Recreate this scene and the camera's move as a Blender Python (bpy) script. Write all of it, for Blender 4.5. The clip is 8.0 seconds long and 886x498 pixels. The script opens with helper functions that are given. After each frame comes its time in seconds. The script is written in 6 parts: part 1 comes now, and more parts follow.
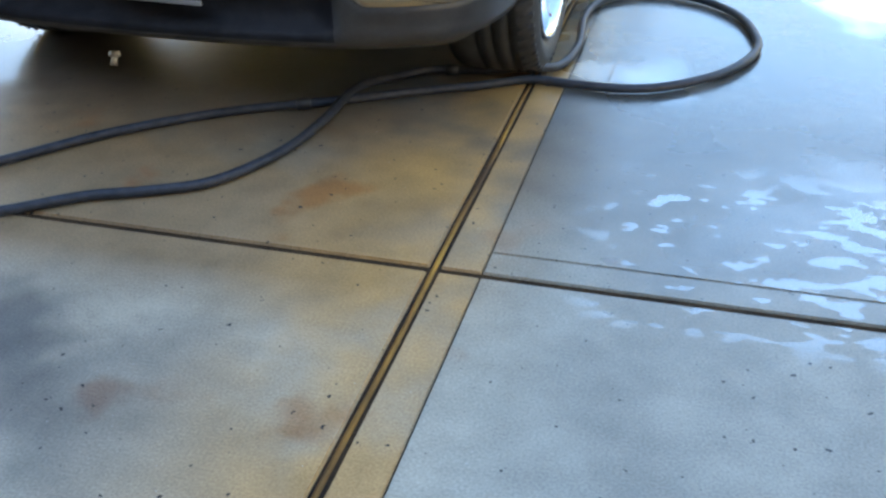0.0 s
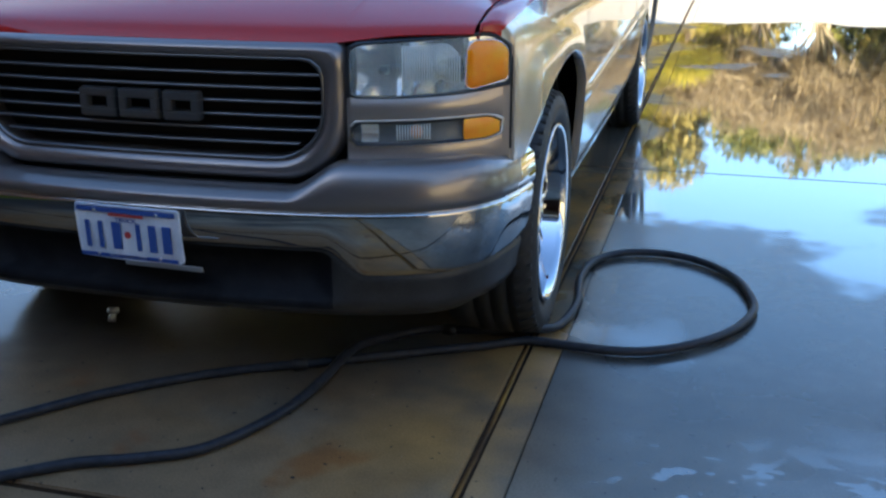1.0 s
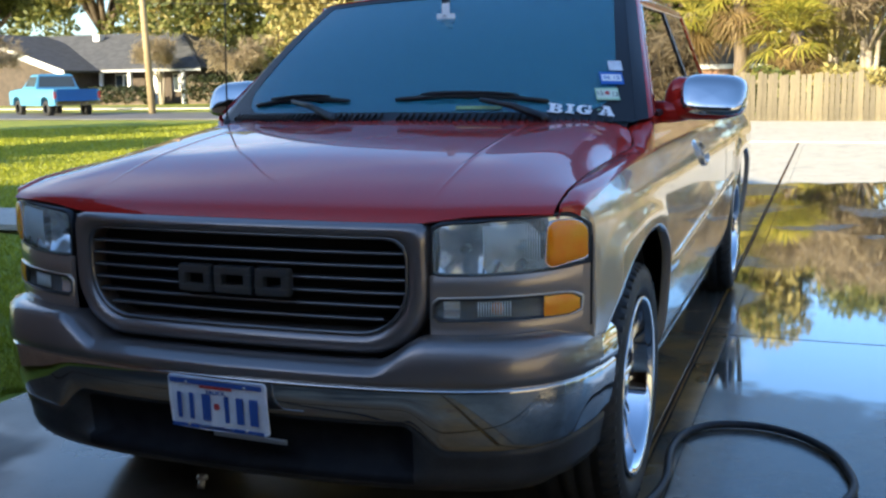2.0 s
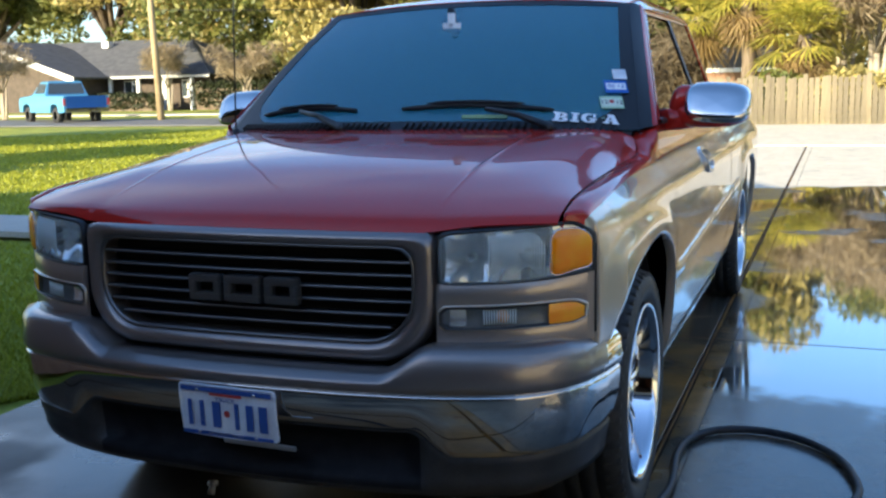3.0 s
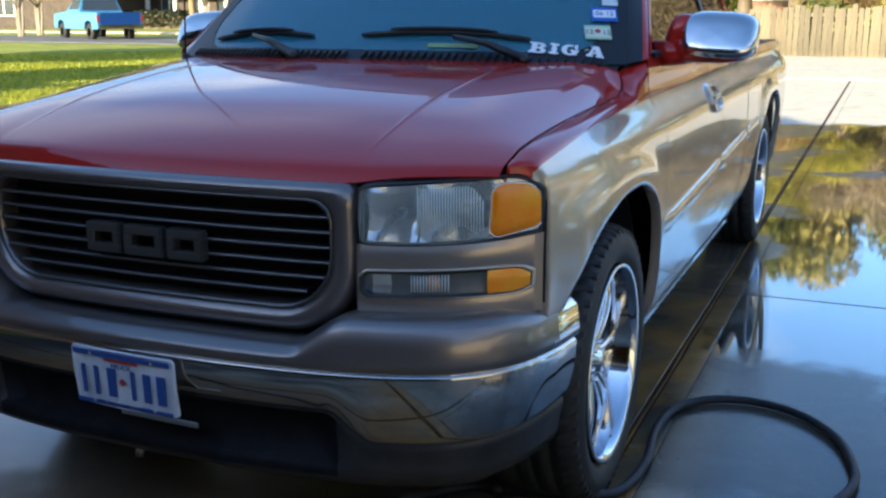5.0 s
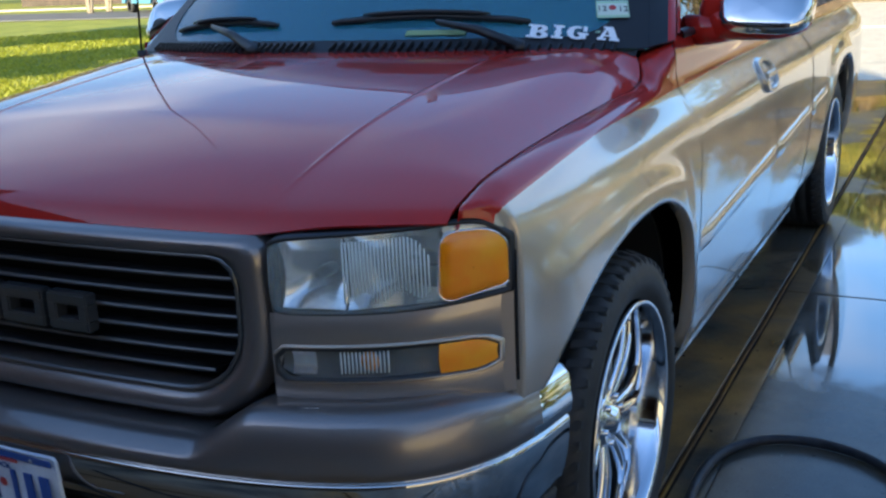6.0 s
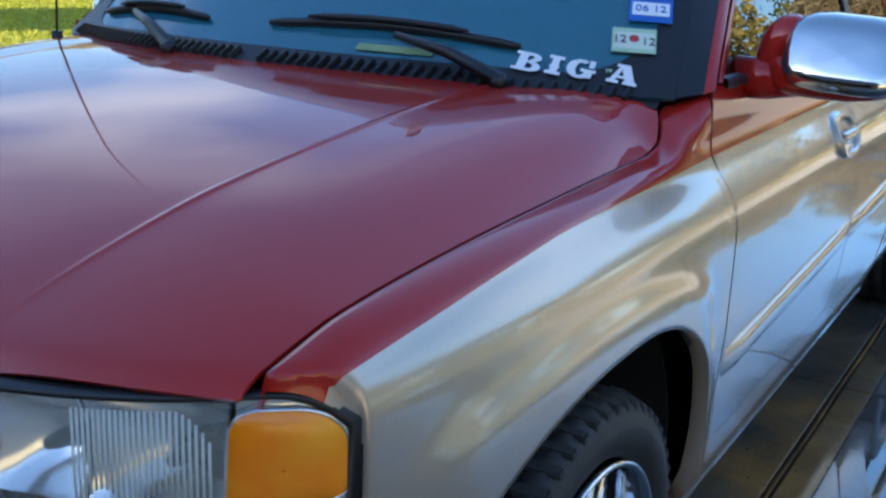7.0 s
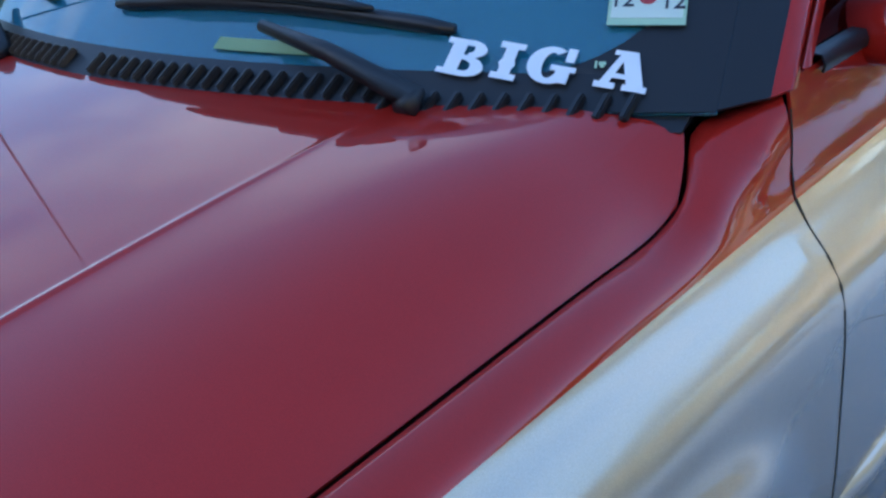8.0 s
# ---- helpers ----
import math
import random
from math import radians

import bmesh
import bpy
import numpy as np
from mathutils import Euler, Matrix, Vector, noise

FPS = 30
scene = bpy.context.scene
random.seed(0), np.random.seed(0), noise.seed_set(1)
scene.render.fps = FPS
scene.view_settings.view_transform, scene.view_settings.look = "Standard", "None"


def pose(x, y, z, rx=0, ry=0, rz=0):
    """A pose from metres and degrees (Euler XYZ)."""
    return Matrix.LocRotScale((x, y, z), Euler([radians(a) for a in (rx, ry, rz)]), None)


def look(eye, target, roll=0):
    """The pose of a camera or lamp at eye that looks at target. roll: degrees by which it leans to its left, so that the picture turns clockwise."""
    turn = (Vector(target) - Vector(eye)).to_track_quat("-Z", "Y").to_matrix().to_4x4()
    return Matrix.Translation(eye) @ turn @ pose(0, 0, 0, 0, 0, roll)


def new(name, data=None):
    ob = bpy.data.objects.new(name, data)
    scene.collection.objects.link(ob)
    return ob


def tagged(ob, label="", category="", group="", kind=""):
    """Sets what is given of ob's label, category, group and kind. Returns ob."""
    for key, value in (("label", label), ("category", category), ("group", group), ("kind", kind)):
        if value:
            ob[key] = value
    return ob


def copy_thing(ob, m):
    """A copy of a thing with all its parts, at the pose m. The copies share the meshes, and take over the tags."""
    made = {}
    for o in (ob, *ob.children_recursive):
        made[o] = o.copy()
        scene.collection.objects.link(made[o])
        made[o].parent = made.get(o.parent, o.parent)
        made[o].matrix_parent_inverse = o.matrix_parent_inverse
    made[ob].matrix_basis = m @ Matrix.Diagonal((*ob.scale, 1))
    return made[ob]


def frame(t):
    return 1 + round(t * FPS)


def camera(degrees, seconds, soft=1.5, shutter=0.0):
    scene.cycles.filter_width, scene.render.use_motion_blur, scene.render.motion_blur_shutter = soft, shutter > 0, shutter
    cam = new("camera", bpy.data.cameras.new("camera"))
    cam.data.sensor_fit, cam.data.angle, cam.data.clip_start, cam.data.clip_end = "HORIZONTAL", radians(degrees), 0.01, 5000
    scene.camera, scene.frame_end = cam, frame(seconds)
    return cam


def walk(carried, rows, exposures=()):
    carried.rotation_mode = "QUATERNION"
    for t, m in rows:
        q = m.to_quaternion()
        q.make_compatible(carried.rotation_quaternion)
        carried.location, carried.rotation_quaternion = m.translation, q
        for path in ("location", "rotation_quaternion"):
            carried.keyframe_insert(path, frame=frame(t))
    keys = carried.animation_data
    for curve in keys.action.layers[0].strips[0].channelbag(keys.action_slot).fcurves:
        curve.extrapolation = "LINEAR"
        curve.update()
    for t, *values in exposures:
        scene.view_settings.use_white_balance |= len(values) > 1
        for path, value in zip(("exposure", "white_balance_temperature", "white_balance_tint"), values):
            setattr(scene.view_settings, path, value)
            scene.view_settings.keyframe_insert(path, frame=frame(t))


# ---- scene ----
cam = camera(46.4, 8.0, soft=2.5)
PATH = [
    (0, (1.49, -2.357, 1.263), (1.034, -0.7, 0.24), -0.6),
    (0.5, (1.471, -2.297, 1.317), (1.018, -0.559, 0.438), 1.3),
    (1, (1.463, -2.289, 1.333), (0.97, -0.451, 0.715), 0.1),
    (1.5, (1.496, -2.283, 1.391), (0.889, -0.421, 0.985), -0.4),
    (2.8, (1.524, -2.333, 1.401), (0.788, -0.498, 1.102), -1.5),
    (3, (1.533, -2.332, 1.414), (0.825, -0.489, 1.096), -1.2),
    (3.5, (1.555, -2.31, 1.407), (0.878, -0.462, 1.051), -0.1),
    (4, (1.554, -2.185, 1.377), (0.848, -0.351, 1.005), 0.6),
    (4.5, (1.523, -2.026, 1.405), (0.856, -0.178, 1.031), 2.1),
    (4.7, (1.563, -1.973, 1.4), (0.858, -0.145, 1.001), 1.1),
    (5.8, (1.698, -1.387, 1.474), (0.823, 0.326, 0.929), -1.6),
    (6, (1.625, -1.231, 1.46), (0.73, 0.478, 0.932), -2.7),
    (6.5, (1.514, -0.851, 1.482), (0.682, 0.901, 0.994), -2.5),
    (7, (1.519, -0.452, 1.483), (0.512, 1.185, 0.928), 2.4),
    (7.5, (1.454, 0.119, 1.565), (0.174, 1.493, 0.877), -4.8),
    (8, (1.352, 0.479, 1.581), (0.099, 1.794, 0.744), -5.8),
]
walk(cam, [(t, look(eye, target, roll)) for t, eye, target, roll in PATH],
     exposures=[(0.0, 3.52, 7700, 10), (0.5, 2.72, 6900, 10), (0.8, 2.2, 6500, 10), (1.2, 1.80, 6250, 10), (1.6, 1.58, 6100, 10), (2.8, 1.54, 6100, 10), (4.5, 1.58, 6100, 10), (6.0, 1.54, 6100, 10), (6.5, 1.92, 6200, 10), (7.0, 1.70, 6100, 10), (7.5, 1.62, 5950, 10), (8.0, 1.95, 5900, 10)])

# ---- light: low warm sun from behind, blue sky ----
SUN_EL, SUN_AZ = radians(15.0), radians(24)      # azimuth from -y towards -x
world = bpy.data.worlds.new("world")
scene.world = world
world.use_nodes = True
wn, wl = world.node_tree.nodes, world.node_tree.links
sky = wn.new("ShaderNodeTexSky")
sky.sky_type, sky.sun_disc = "NISHITA", False
sky.sun_elevation, sky.sun_rotation = SUN_EL, math.pi + SUN_AZ
sky.altitude, sky.air_density, sky.dust_density, sky.ozone_density = 10, 1.0, 0.9, 4.0
wn["Background"].inputs["Strength"].default_value = 0.15
# thin broken cloud over the sky
tc = wn.new("ShaderNodeTexCoord")
cmap = wn.new("ShaderNodeMapping")
cmap.inputs["Scale"].default_value = (1.6, 1.6, 5.0)
cn = wn.new("ShaderNodeTexNoise")
cn.inputs["Scale"].default_value, cn.inputs["Detail"].default_value = 1.8, 7
cr = wn.new("ShaderNodeValToRGB")
cr.color_ramp.elements[0].position, cr.color_ramp.elements[1].position = 0.44, 0.66
cm = wn.new("ShaderNodeMix")
cm.data_type = "RGBA"
cm.inputs["B"].default_value = (4.8, 4.9, 5.1, 1)
half_mix = wn.new("ShaderNodeMath")
half_mix.operation = "MULTIPLY"
half_mix.inputs[1].default_value = 0.55
wl.new(tc.outputs["Generated"], cmap.inputs["Vector"])
wl.new(cmap.outputs["Vector"], cn.inputs["Vector"])
wl.new(cn.outputs["Fac"], cr.inputs["Fac"])
low = wn.new("ShaderNodeSeparateXYZ")
lowr = wn.new("ShaderNodeMapRange")
lowr.inputs["From Min"].default_value, lowr.inputs["From Max"].default_value = 0.62, 0.30
wl.new(tc.outputs["Generated"], low.inputs[0])
wl.new(low.outputs["Z"], lowr.inputs["Value"])
fade_c = wn.new("ShaderNodeMath")
fade_c.operation = "MULTIPLY"
wl.new(cr.outputs["Color"], fade_c.inputs[0])
wl.new(lowr.outputs["Result"], fade_c.inputs[1])
wl.new(fade_c.outputs[0], half_mix.inputs[0])
wl.new(half_mix.outputs[0], cm.inputs["Factor"])
wl.new(sky.outputs["Color"], cm.inputs["A"])
wl.new(cm.outputs["Result"], wn["Background"].inputs["Color"])
sun = new("sun", bpy.data.lights.new("sun", "SUN"))
sun.data.energy, sun.data.angle, sun.data.color = 5.0, radians(0.6), (1.0, 0.84, 0.52)
sun.matrix_world = look((-40 * math.sin(SUN_AZ), -40 * math.cos(SUN_AZ), 40 * math.tan(SUN_EL)), (0, 0, 0))


# ---- materials ----
def mat(name, color=(0.5, 0.5, 0.5), rough=0.5, metal=0.0, coat=0.0, spec=0.5):
    m = bpy.data.materials.new(name)
    m.use_nodes = True
    b = m.node_tree.nodes["Principled BSDF"]
    b.inputs["Base Color"].default_value = (*color, 1)
    b.inputs["Roughness"].default_value = rough
    b.inputs["Metallic"].default_value = metal
    b.inputs["Coat Weight"].default_value = coat
    b.inputs["Coat Roughness"].default_value = 0.02
    b.inputs["Specular IOR Level"].default_value = spec
    return m


def nodes_of(m):
    t = m.node_tree
    return t.nodes, t.links, t.nodes["Principled BSDF"]


def noise_node(m, scale, detail=5.0, rough=0.55, stretch=None, which="Object"):
    n, l, b = nodes_of(m)
    t = n.new("ShaderNodeTexCoord")
    x = n.new("ShaderNodeTexNoise")
    x.inputs["Scale"].default_value, x.inputs["Detail"].default_value, x.inputs["Roughness"].default_value = scale, detail, rough
    src = t.outputs[which]
    if stretch:
        p = n.new("ShaderNodeMapping")
        p.inputs["Scale"].default_value = stretch
        l.new(src, p.inputs["Vector"])
        src = p.outputs["Vector"]
    l.new(src, x.inputs["Vector"])
    return x.outputs["Fac"]


def ramp(m, fac, stops):
    n, l, b = nodes_of(m)
    r = n.new("ShaderNodeValToRGB")
    e = r.color_ramp.elements
    while len(e) < len(stops):
        e.new(0.5)
    for i, (p, c) in enumerate(stops):
        e[i].position = p
        e[i].color = (*c, 1) if len(c) == 3 else c
    l.new(fac, r.inputs["Fac"])
    return r.outputs["Color"]


def mixc(m, fac, a, b_, mode="MIX"):
    n, l, b = nodes_of(m)
    x = n.new("ShaderNodeMix")
    x.data_type, x.blend_type = "RGBA", mode
    for sock, val in (("Factor", fac), ("A", a), ("B", b_)):
        if isinstance(val, (int, float)):
            x.inputs[sock].default_value = val
        elif isinstance(val, tuple):
            x.inputs[sock].default_value = (*val, 1)
        else:
            l.new(val, x.inputs[sock])
    return x.outputs["Result"]


def bump(m, height, strength, dist=0.01):
    n, l, b = nodes_of(m)
    x = n.new("ShaderNodeBump")
    x.inputs["Strength"].default_value, x.inputs["Distance"].default_value = strength, dist
    l.new(height, x.inputs["Height"])
    l.new(x.outputs["Normal"], b.inputs["Normal"])


def grained(name, stops, scale, rough=0.7, bump_k=0.3, dist=0.01, fine=None, stretch=None, metal=0.0):
    """A surface whose colour runs over the stops by noise, with a second, finer grain."""
    m = mat(name, rough=rough, metal=metal)
    n, l, b = nodes_of(m)
    c = ramp(m, noise_node(m, scale, stretch=stretch), [(p, q) for p, q in stops])
    f = noise_node(m, fine or scale * 9, 4, stretch=stretch)
    c = mixc(m, 0.45, c, ramp(m, f, [(0.3, (0.35, 0.35, 0.35)), (0.7, (0.68, 0.68, 0.68))]), "OVERLAY")
    l.new(c, b.inputs["Base Color"])
    bump(m, f, bump_k, dist)
    return m


def paint(name, color, flake, rough, metal, spec=0.5, coat_ior=1.42):
    """Metallic car paint: flake noise under a clear coat with faint water spots."""
    m = mat(name, color, rough, metal, coat=1.0, spec=spec)
    n, l, b = nodes_of(m)
    b.inputs["Coat IOR"].default_value = coat_ior
    c = ramp(m, noise_node(m, 900, 2), [(0.3, tuple(v * (1 - flake) for v in color)), (0.7, tuple(min(1, v * (1 + flake)) for v in color))])
    c = mixc(m, 0.25, c, ramp(m, noise_node(m, 3.0, 6), [(0.35, tuple(v * 0.8 for v in color)), (0.65, tuple(min(1, v * 1.15) for v in color))]))
    l.new(c, b.inputs["Base Color"])
    r = ramp(m, noise_node(m, 55, 4), [(0.45, (0.015, 0.015, 0.015)), (0.75, (0.07, 0.07, 0.07))])
    l.new(r, b.inputs["Coat Roughness"])
    return m


RED = paint("red_paint", (0.41, 0.017, 0.010), 0.15, 0.45, 0.05, 0.05, 1.47)
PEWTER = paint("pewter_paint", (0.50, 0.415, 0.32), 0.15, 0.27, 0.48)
# darker copies of the pewter: the nose's weaker light put into the colour
PAD = paint("pewter_shaded_paint", (0.218, 0.188, 0.172), 0.12, 0.32, 0.70)
LPANEL = paint("pewter_half_shaded_paint", (0.33, 0.28, 0.245), 0.12, 0.30, 0.65)
CHROME = mat("chrome", (0.66, 0.65, 0.64), 0.04, 1.0)
n_, l_, b_ = nodes_of(CHROME)
l_.new(ramp(CHROME, noise_node(CHROME, 30, 5), [(0.4, (0.03, 0.03, 0.03)), (0.8, (0.11, 0.11, 0.11))]), b_.inputs["Roughness"])
# dimmer copy of the chrome, with dark reflections put into its colour
DIMCHROME = mat("shaded_bumper_chrome", (0.54, 0.51, 0.48), 0.05, 1.0)
RIMCHROME = mat("rim_chrome", (0.75, 0.76, 0.78), 0.08, 1.0)
BLACK = mat("black_plastic", (0.012, 0.012, 0.013), 0.45)
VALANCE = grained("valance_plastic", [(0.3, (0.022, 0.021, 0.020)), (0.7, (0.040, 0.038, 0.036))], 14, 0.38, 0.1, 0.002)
BLACKV = grained("valance_slot_shade", [(0.3, (0.005, 0.005, 0.006)), (0.7, (0.013, 0.013, 0.014))], 14, 0.55, 0.15, 0.002)
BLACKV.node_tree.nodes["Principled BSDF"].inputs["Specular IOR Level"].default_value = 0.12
VALANCE.node_tree.nodes["Principled BSDF"].inputs["Specular IOR Level"].default_value = 0.3
DARK = mat("underbody_dark", (0.008, 0.008, 0.008), 0.8)
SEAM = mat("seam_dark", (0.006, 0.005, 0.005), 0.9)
TYRE = grained("tyre_rubber", [(0.3, (0.012, 0.012, 0.012)), (0.7, (0.03, 0.029, 0.027))], 22, 0.6, 0.3, 0.002)
HOSE = grained("hose_rubber", [(0.3, (0.012, 0.014, 0.018)), (0.7, (0.03, 0.032, 0.038))], 30, 0.5, 0.2, 0.001)
HOSE.node_tree.nodes["Principled BSDF"].inputs["Specular IOR Level"].default_value = 0.25
SEATS = mat("seat_cloth", (0.06, 0.055, 0.05), 0.9)
DASH = mat("dash_plastic", (0.045, 0.045, 0.047), 0.7)
WHITE = mat("white_vinyl", (0.80, 0.82, 0.84), 0.45)
STICKB = mat("sticker_blue", (0.02, 0.12, 0.45), 0.5)
STICKG = mat("sticker_green", (0.42, 0.60, 0.40), 0.5)
STICKP = mat("green_paper", (0.26, 0.36, 0.17), 0.7)
STICKF = mat("sticker_field", (0.62, 0.70, 0.58), 0.5)
INK = mat("sticker_ink", (0.03, 0.03, 0.04), 0.6)
PLATE = grained("plate_white", [(0.35, (0.56, 0.60, 0.65)), (0.65, (0.70, 0.73, 0.77))], 20, 0.4, 0.1, 0.001)
PLATEB = mat("plate_blue", (0.03, 0.08, 0.28), 0.4)
PLATER = mat("plate_red", (0.45, 0.05, 0.05), 0.4)
BADGE = mat("badge_grey", (0.15, 0.148, 0.145), 0.28, 0.75)
STEEL = mat("dull_steel", (0.55, 0.55, 0.55), 0.4, 1.0)


def glass(name, tint, gloss_rough=0.0, ior=1.75, sheen=0.0):
    m = bpy.data.materials.new(name)
    m.use_nodes = True
    t = m.node_tree
    t.nodes.clear()
    out, tr, gl, fr, mx = (t.nodes.new("ShaderNode" + k) for k in ("OutputMaterial", "BsdfTransparent", "BsdfGlossy", "Fresnel", "MixShader"))
    tr.inputs["Color"].default_value = (*tint, 1)
    gl.inputs["Roughness"].default_value = gloss_rough
    fr.inputs["IOR"].default_value = ior
    t.links.new(fr.outputs[0], mx.inputs[0])
    t.links.new(tr.outputs[0], mx.inputs[1])
    t.links.new(gl.outputs[0], mx.inputs[2])
    last = mx.outputs[0]
    if sheen:                                     # blue diffuse layer, painting the sky's sheen onto the glass
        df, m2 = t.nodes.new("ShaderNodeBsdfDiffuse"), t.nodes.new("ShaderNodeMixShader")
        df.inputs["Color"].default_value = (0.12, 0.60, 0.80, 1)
        m2.inputs[0].default_value = sheen
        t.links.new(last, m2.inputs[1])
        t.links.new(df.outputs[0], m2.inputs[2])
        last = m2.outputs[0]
    t.links.new(last, out.inputs["Surface"])
    return m


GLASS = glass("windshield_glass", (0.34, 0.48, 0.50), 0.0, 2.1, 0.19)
TINTED = glass("tinted_glass", (0.07, 0.075, 0.08))
LENS = mat("lamp_lens", (0.80, 0.90, 0.84), 0.10)
n_, l_, b_ = nodes_of(LENS)
clear = n_.new("ShaderNodeBsdfTransparent")
haze = n_.new("ShaderNodeMixShader")
haze.inputs[0].default_value = 0.11
l_.new(clear.outputs[0], haze.inputs[1])
l_.new(b_.outputs[0], haze.inputs[2])
l_.new(haze.outputs[0], n_["Material Output"].inputs["Surface"])
PLENS = LENS.copy()
PLENS.name = "parking_lens"
PLENS.node_tree.nodes["Mix Shader"].inputs[0].default_value = 0.025
AMBER = mat("amber_lens", (0.95, 0.27, 0.008), 0.25, 0.0, coat=0.25)
n_, l_, b_ = nodes_of(AMBER)
l_.new(ramp(AMBER, noise_node(AMBER, 14, 3), [(0.35, (1.0, 0.26, 0.003)), (0.65, (1.0, 0.38, 0.012))]), b_.inputs["Base Color"])
REFLECT = mat("lamp_reflector", (0.95, 0.96, 0.95), 0.16, 0.8)
LAMPGREY = mat("lamp_housing", (0.09, 0.10, 0.10), 0.35, 0.4)
PARKBOWL = mat("parking_bowl", (0.11, 0.11, 0.105), 0.35, 0.3)
FLUTE = mat("lens_flute", (0.74, 0.80, 0.77), 0.15)
BULBAMBER = mat("amber_bulb", (0.75, 0.26, 0.05), 0.25)


# ---- mesh helpers ----
def part(name, bm, material, parent=None, label="", smooth=True, thick=0.0, fix=True):
    me = bpy.data.meshes.new(name)
    if fix:
        bmesh.ops.recalc_face_normals(bm, faces=bm.faces)
    if thick:                                    # crisp rims round the sheet
        for e in bm.edges:
            if e.is_boundary:
                e.smooth = False
    bm.to_mesh(me)
    bm.free()
    for m in (material if isinstance(material, (list, tuple)) else [material]):
        me.materials.append(m)
    if smooth:
        for p in me.polygons:
            p.use_smooth = True
    ob = new(name, me)
    if parent:
        ob.parent = parent
    if label:
        ob["label"] = label
    if thick:
        s = ob.modifiers.new("thick", "SOLIDIFY")
        s.thickness, s.offset = thick, 0
    return ob


def sharp(ob, degrees=35):
    ob.data.set_sharp_from_angle(angle=radians(degrees))
    return ob


def empty(name, at=(0, 0, 0), parent=None):
    e = new(name)
    e.location = at
    e.empty_display_size = 0.2
    if parent:
        e.parent = parent
    return e


def grid(rows, close=False, pick=None, bm=None):
    """A sheet through rows of points; close joins the last point of each row to its first; pick(i, j) gives the material slot."""
    bm = bm or bmesh.new()
    vs = [[bm.verts.new(p) for p in r] for r in rows]
    for i in range(len(vs) - 1):
        m = len(vs[i])
        for j in range(m if close else m - 1):
            f = bm.faces.new((vs[i][j], vs[i][(j + 1) % m], vs[i + 1][(j + 1) % m], vs[i + 1][j]))
            if pick:
                f.material_index = pick(i, j)
    return bm


def box(x0, y0, z0, x1, y1, z1, bev=0.0, bm=None, m=None):
    bm = bm or bmesh.new()
    got = bmesh.ops.create_cube(bm, size=1)["verts"]
    for v in got:
        v.co = Vector(((x0 + x1) / 2 + v.co.x * (x1 - x0), (y0 + y1) / 2 + v.co.y * (y1 - y0), (z0 + z1) / 2 + v.co.z * (z1 - z0)))
    if bev:
        es = {e for v in got for e in v.link_edges}
        got = list({v for f in bmesh.ops.bevel(bm, geom=list(es), offset=bev, segments=2, affect="EDGES")["faces"] for v in f.verts} | {v for v in got if v.is_valid})
    if m:
        for v in got:
            v.co = m @ v.co
    return bm


def lathe(profile, n=48, axis="X"):
    """A body of revolution about the local x axis; profile rows of (x, r)."""
    return grid([[(x, r * math.cos(2 * math.pi * k / n), r * math.sin(2 * math.pi * k / n)) for k in range(n)] for x, r in profile], close=True)


def tube(points, r, n=10, bm=None, cap=True):
    """A round bar along a line of points, r a number or one per point."""
    pts = [Vector(p) for p in points]
    rows = []
    for i, p in enumerate(pts):
        d = (pts[min(i + 1, len(pts) - 1)] - pts[max(i - 1, 0)]).normalized()
        a = d.cross(Vector((0, 0, 1)) if abs(d.z) < 0.9 else Vector((1, 0, 0))).normalized()
        c = a.cross(d)
        rr = r[i] if isinstance(r, (list, tuple)) else r
        rows.append([p + rr * (a * math.cos(2 * math.pi * k / n) + c * math.sin(2 * math.pi * k / n)) for k in range(n)])
    bm = grid(rows, close=True, bm=bm)
    if cap:
        bm.verts.ensure_lookup_table()
        tot = len(bm.verts)
        bm.faces.new([bm.verts[tot - n + k] for k in range(n)])
        bm.faces.new([bm.verts[tot - len(rows) * n + k] for k in range(n - 1, -1, -1)])
    return bm


def lerp1(x, table):
    """Smoothed piecewise interpolation in a table of (x, value)."""
    if x <= table[0][0]:
        return table[0][1]
    for k in range(len(table) - 1):
        (a, p), (b, q) = table[k], table[k + 1]
        if x <= b:
            h = b - a
            def slope(i):
                if i <= 0 or i >= len(table) - 1:
                    return (q - p) / h
                s0 = (table[i][1] - table[i - 1][1]) / (table[i][0] - table[i - 1][0])
                s1 = (table[i + 1][1] - table[i][1]) / (table[i + 1][0] - table[i][0])
                return 0.0 if s0 * s1 <= 0 else 2 * s0 * s1 / (s0 + s1)
            u = (x - a) / h
            return p * (1 + 2 * u) * (1 - u) ** 2 + h * slope(k) * u * (1 - u) ** 2 + q * u * u * (3 - 2 * u) + h * slope(k + 1) * u * u * (u - 1)
    return table[-1][1]


def spline(points, per=8, loop=False):
    """A smooth line through the points (Catmull-Rom)."""
    p = [Vector(q) for q in points]
    n, out = len(p), []
    for i in range(n if loop else n - 1):
        g = lambda k: p[k % n] if loop else p[min(max(k, 0), n - 1)]
        a, b, c, d = g(i - 1), g(i), g(i + 1), g(i + 2)
        for k in range(per):
            t = k / per
            out.append(0.5 * (2 * b + (c - a) * t + (2 * a - 5 * b + 4 * c - d) * t * t + (3 * b - a - 3 * c + d) * t ** 3))
    if not loop:
        out.append(p[-1])
    return out


def span(a, b, n):
    return [a + (b - a) * k / (n - 1) for k in range(n)]


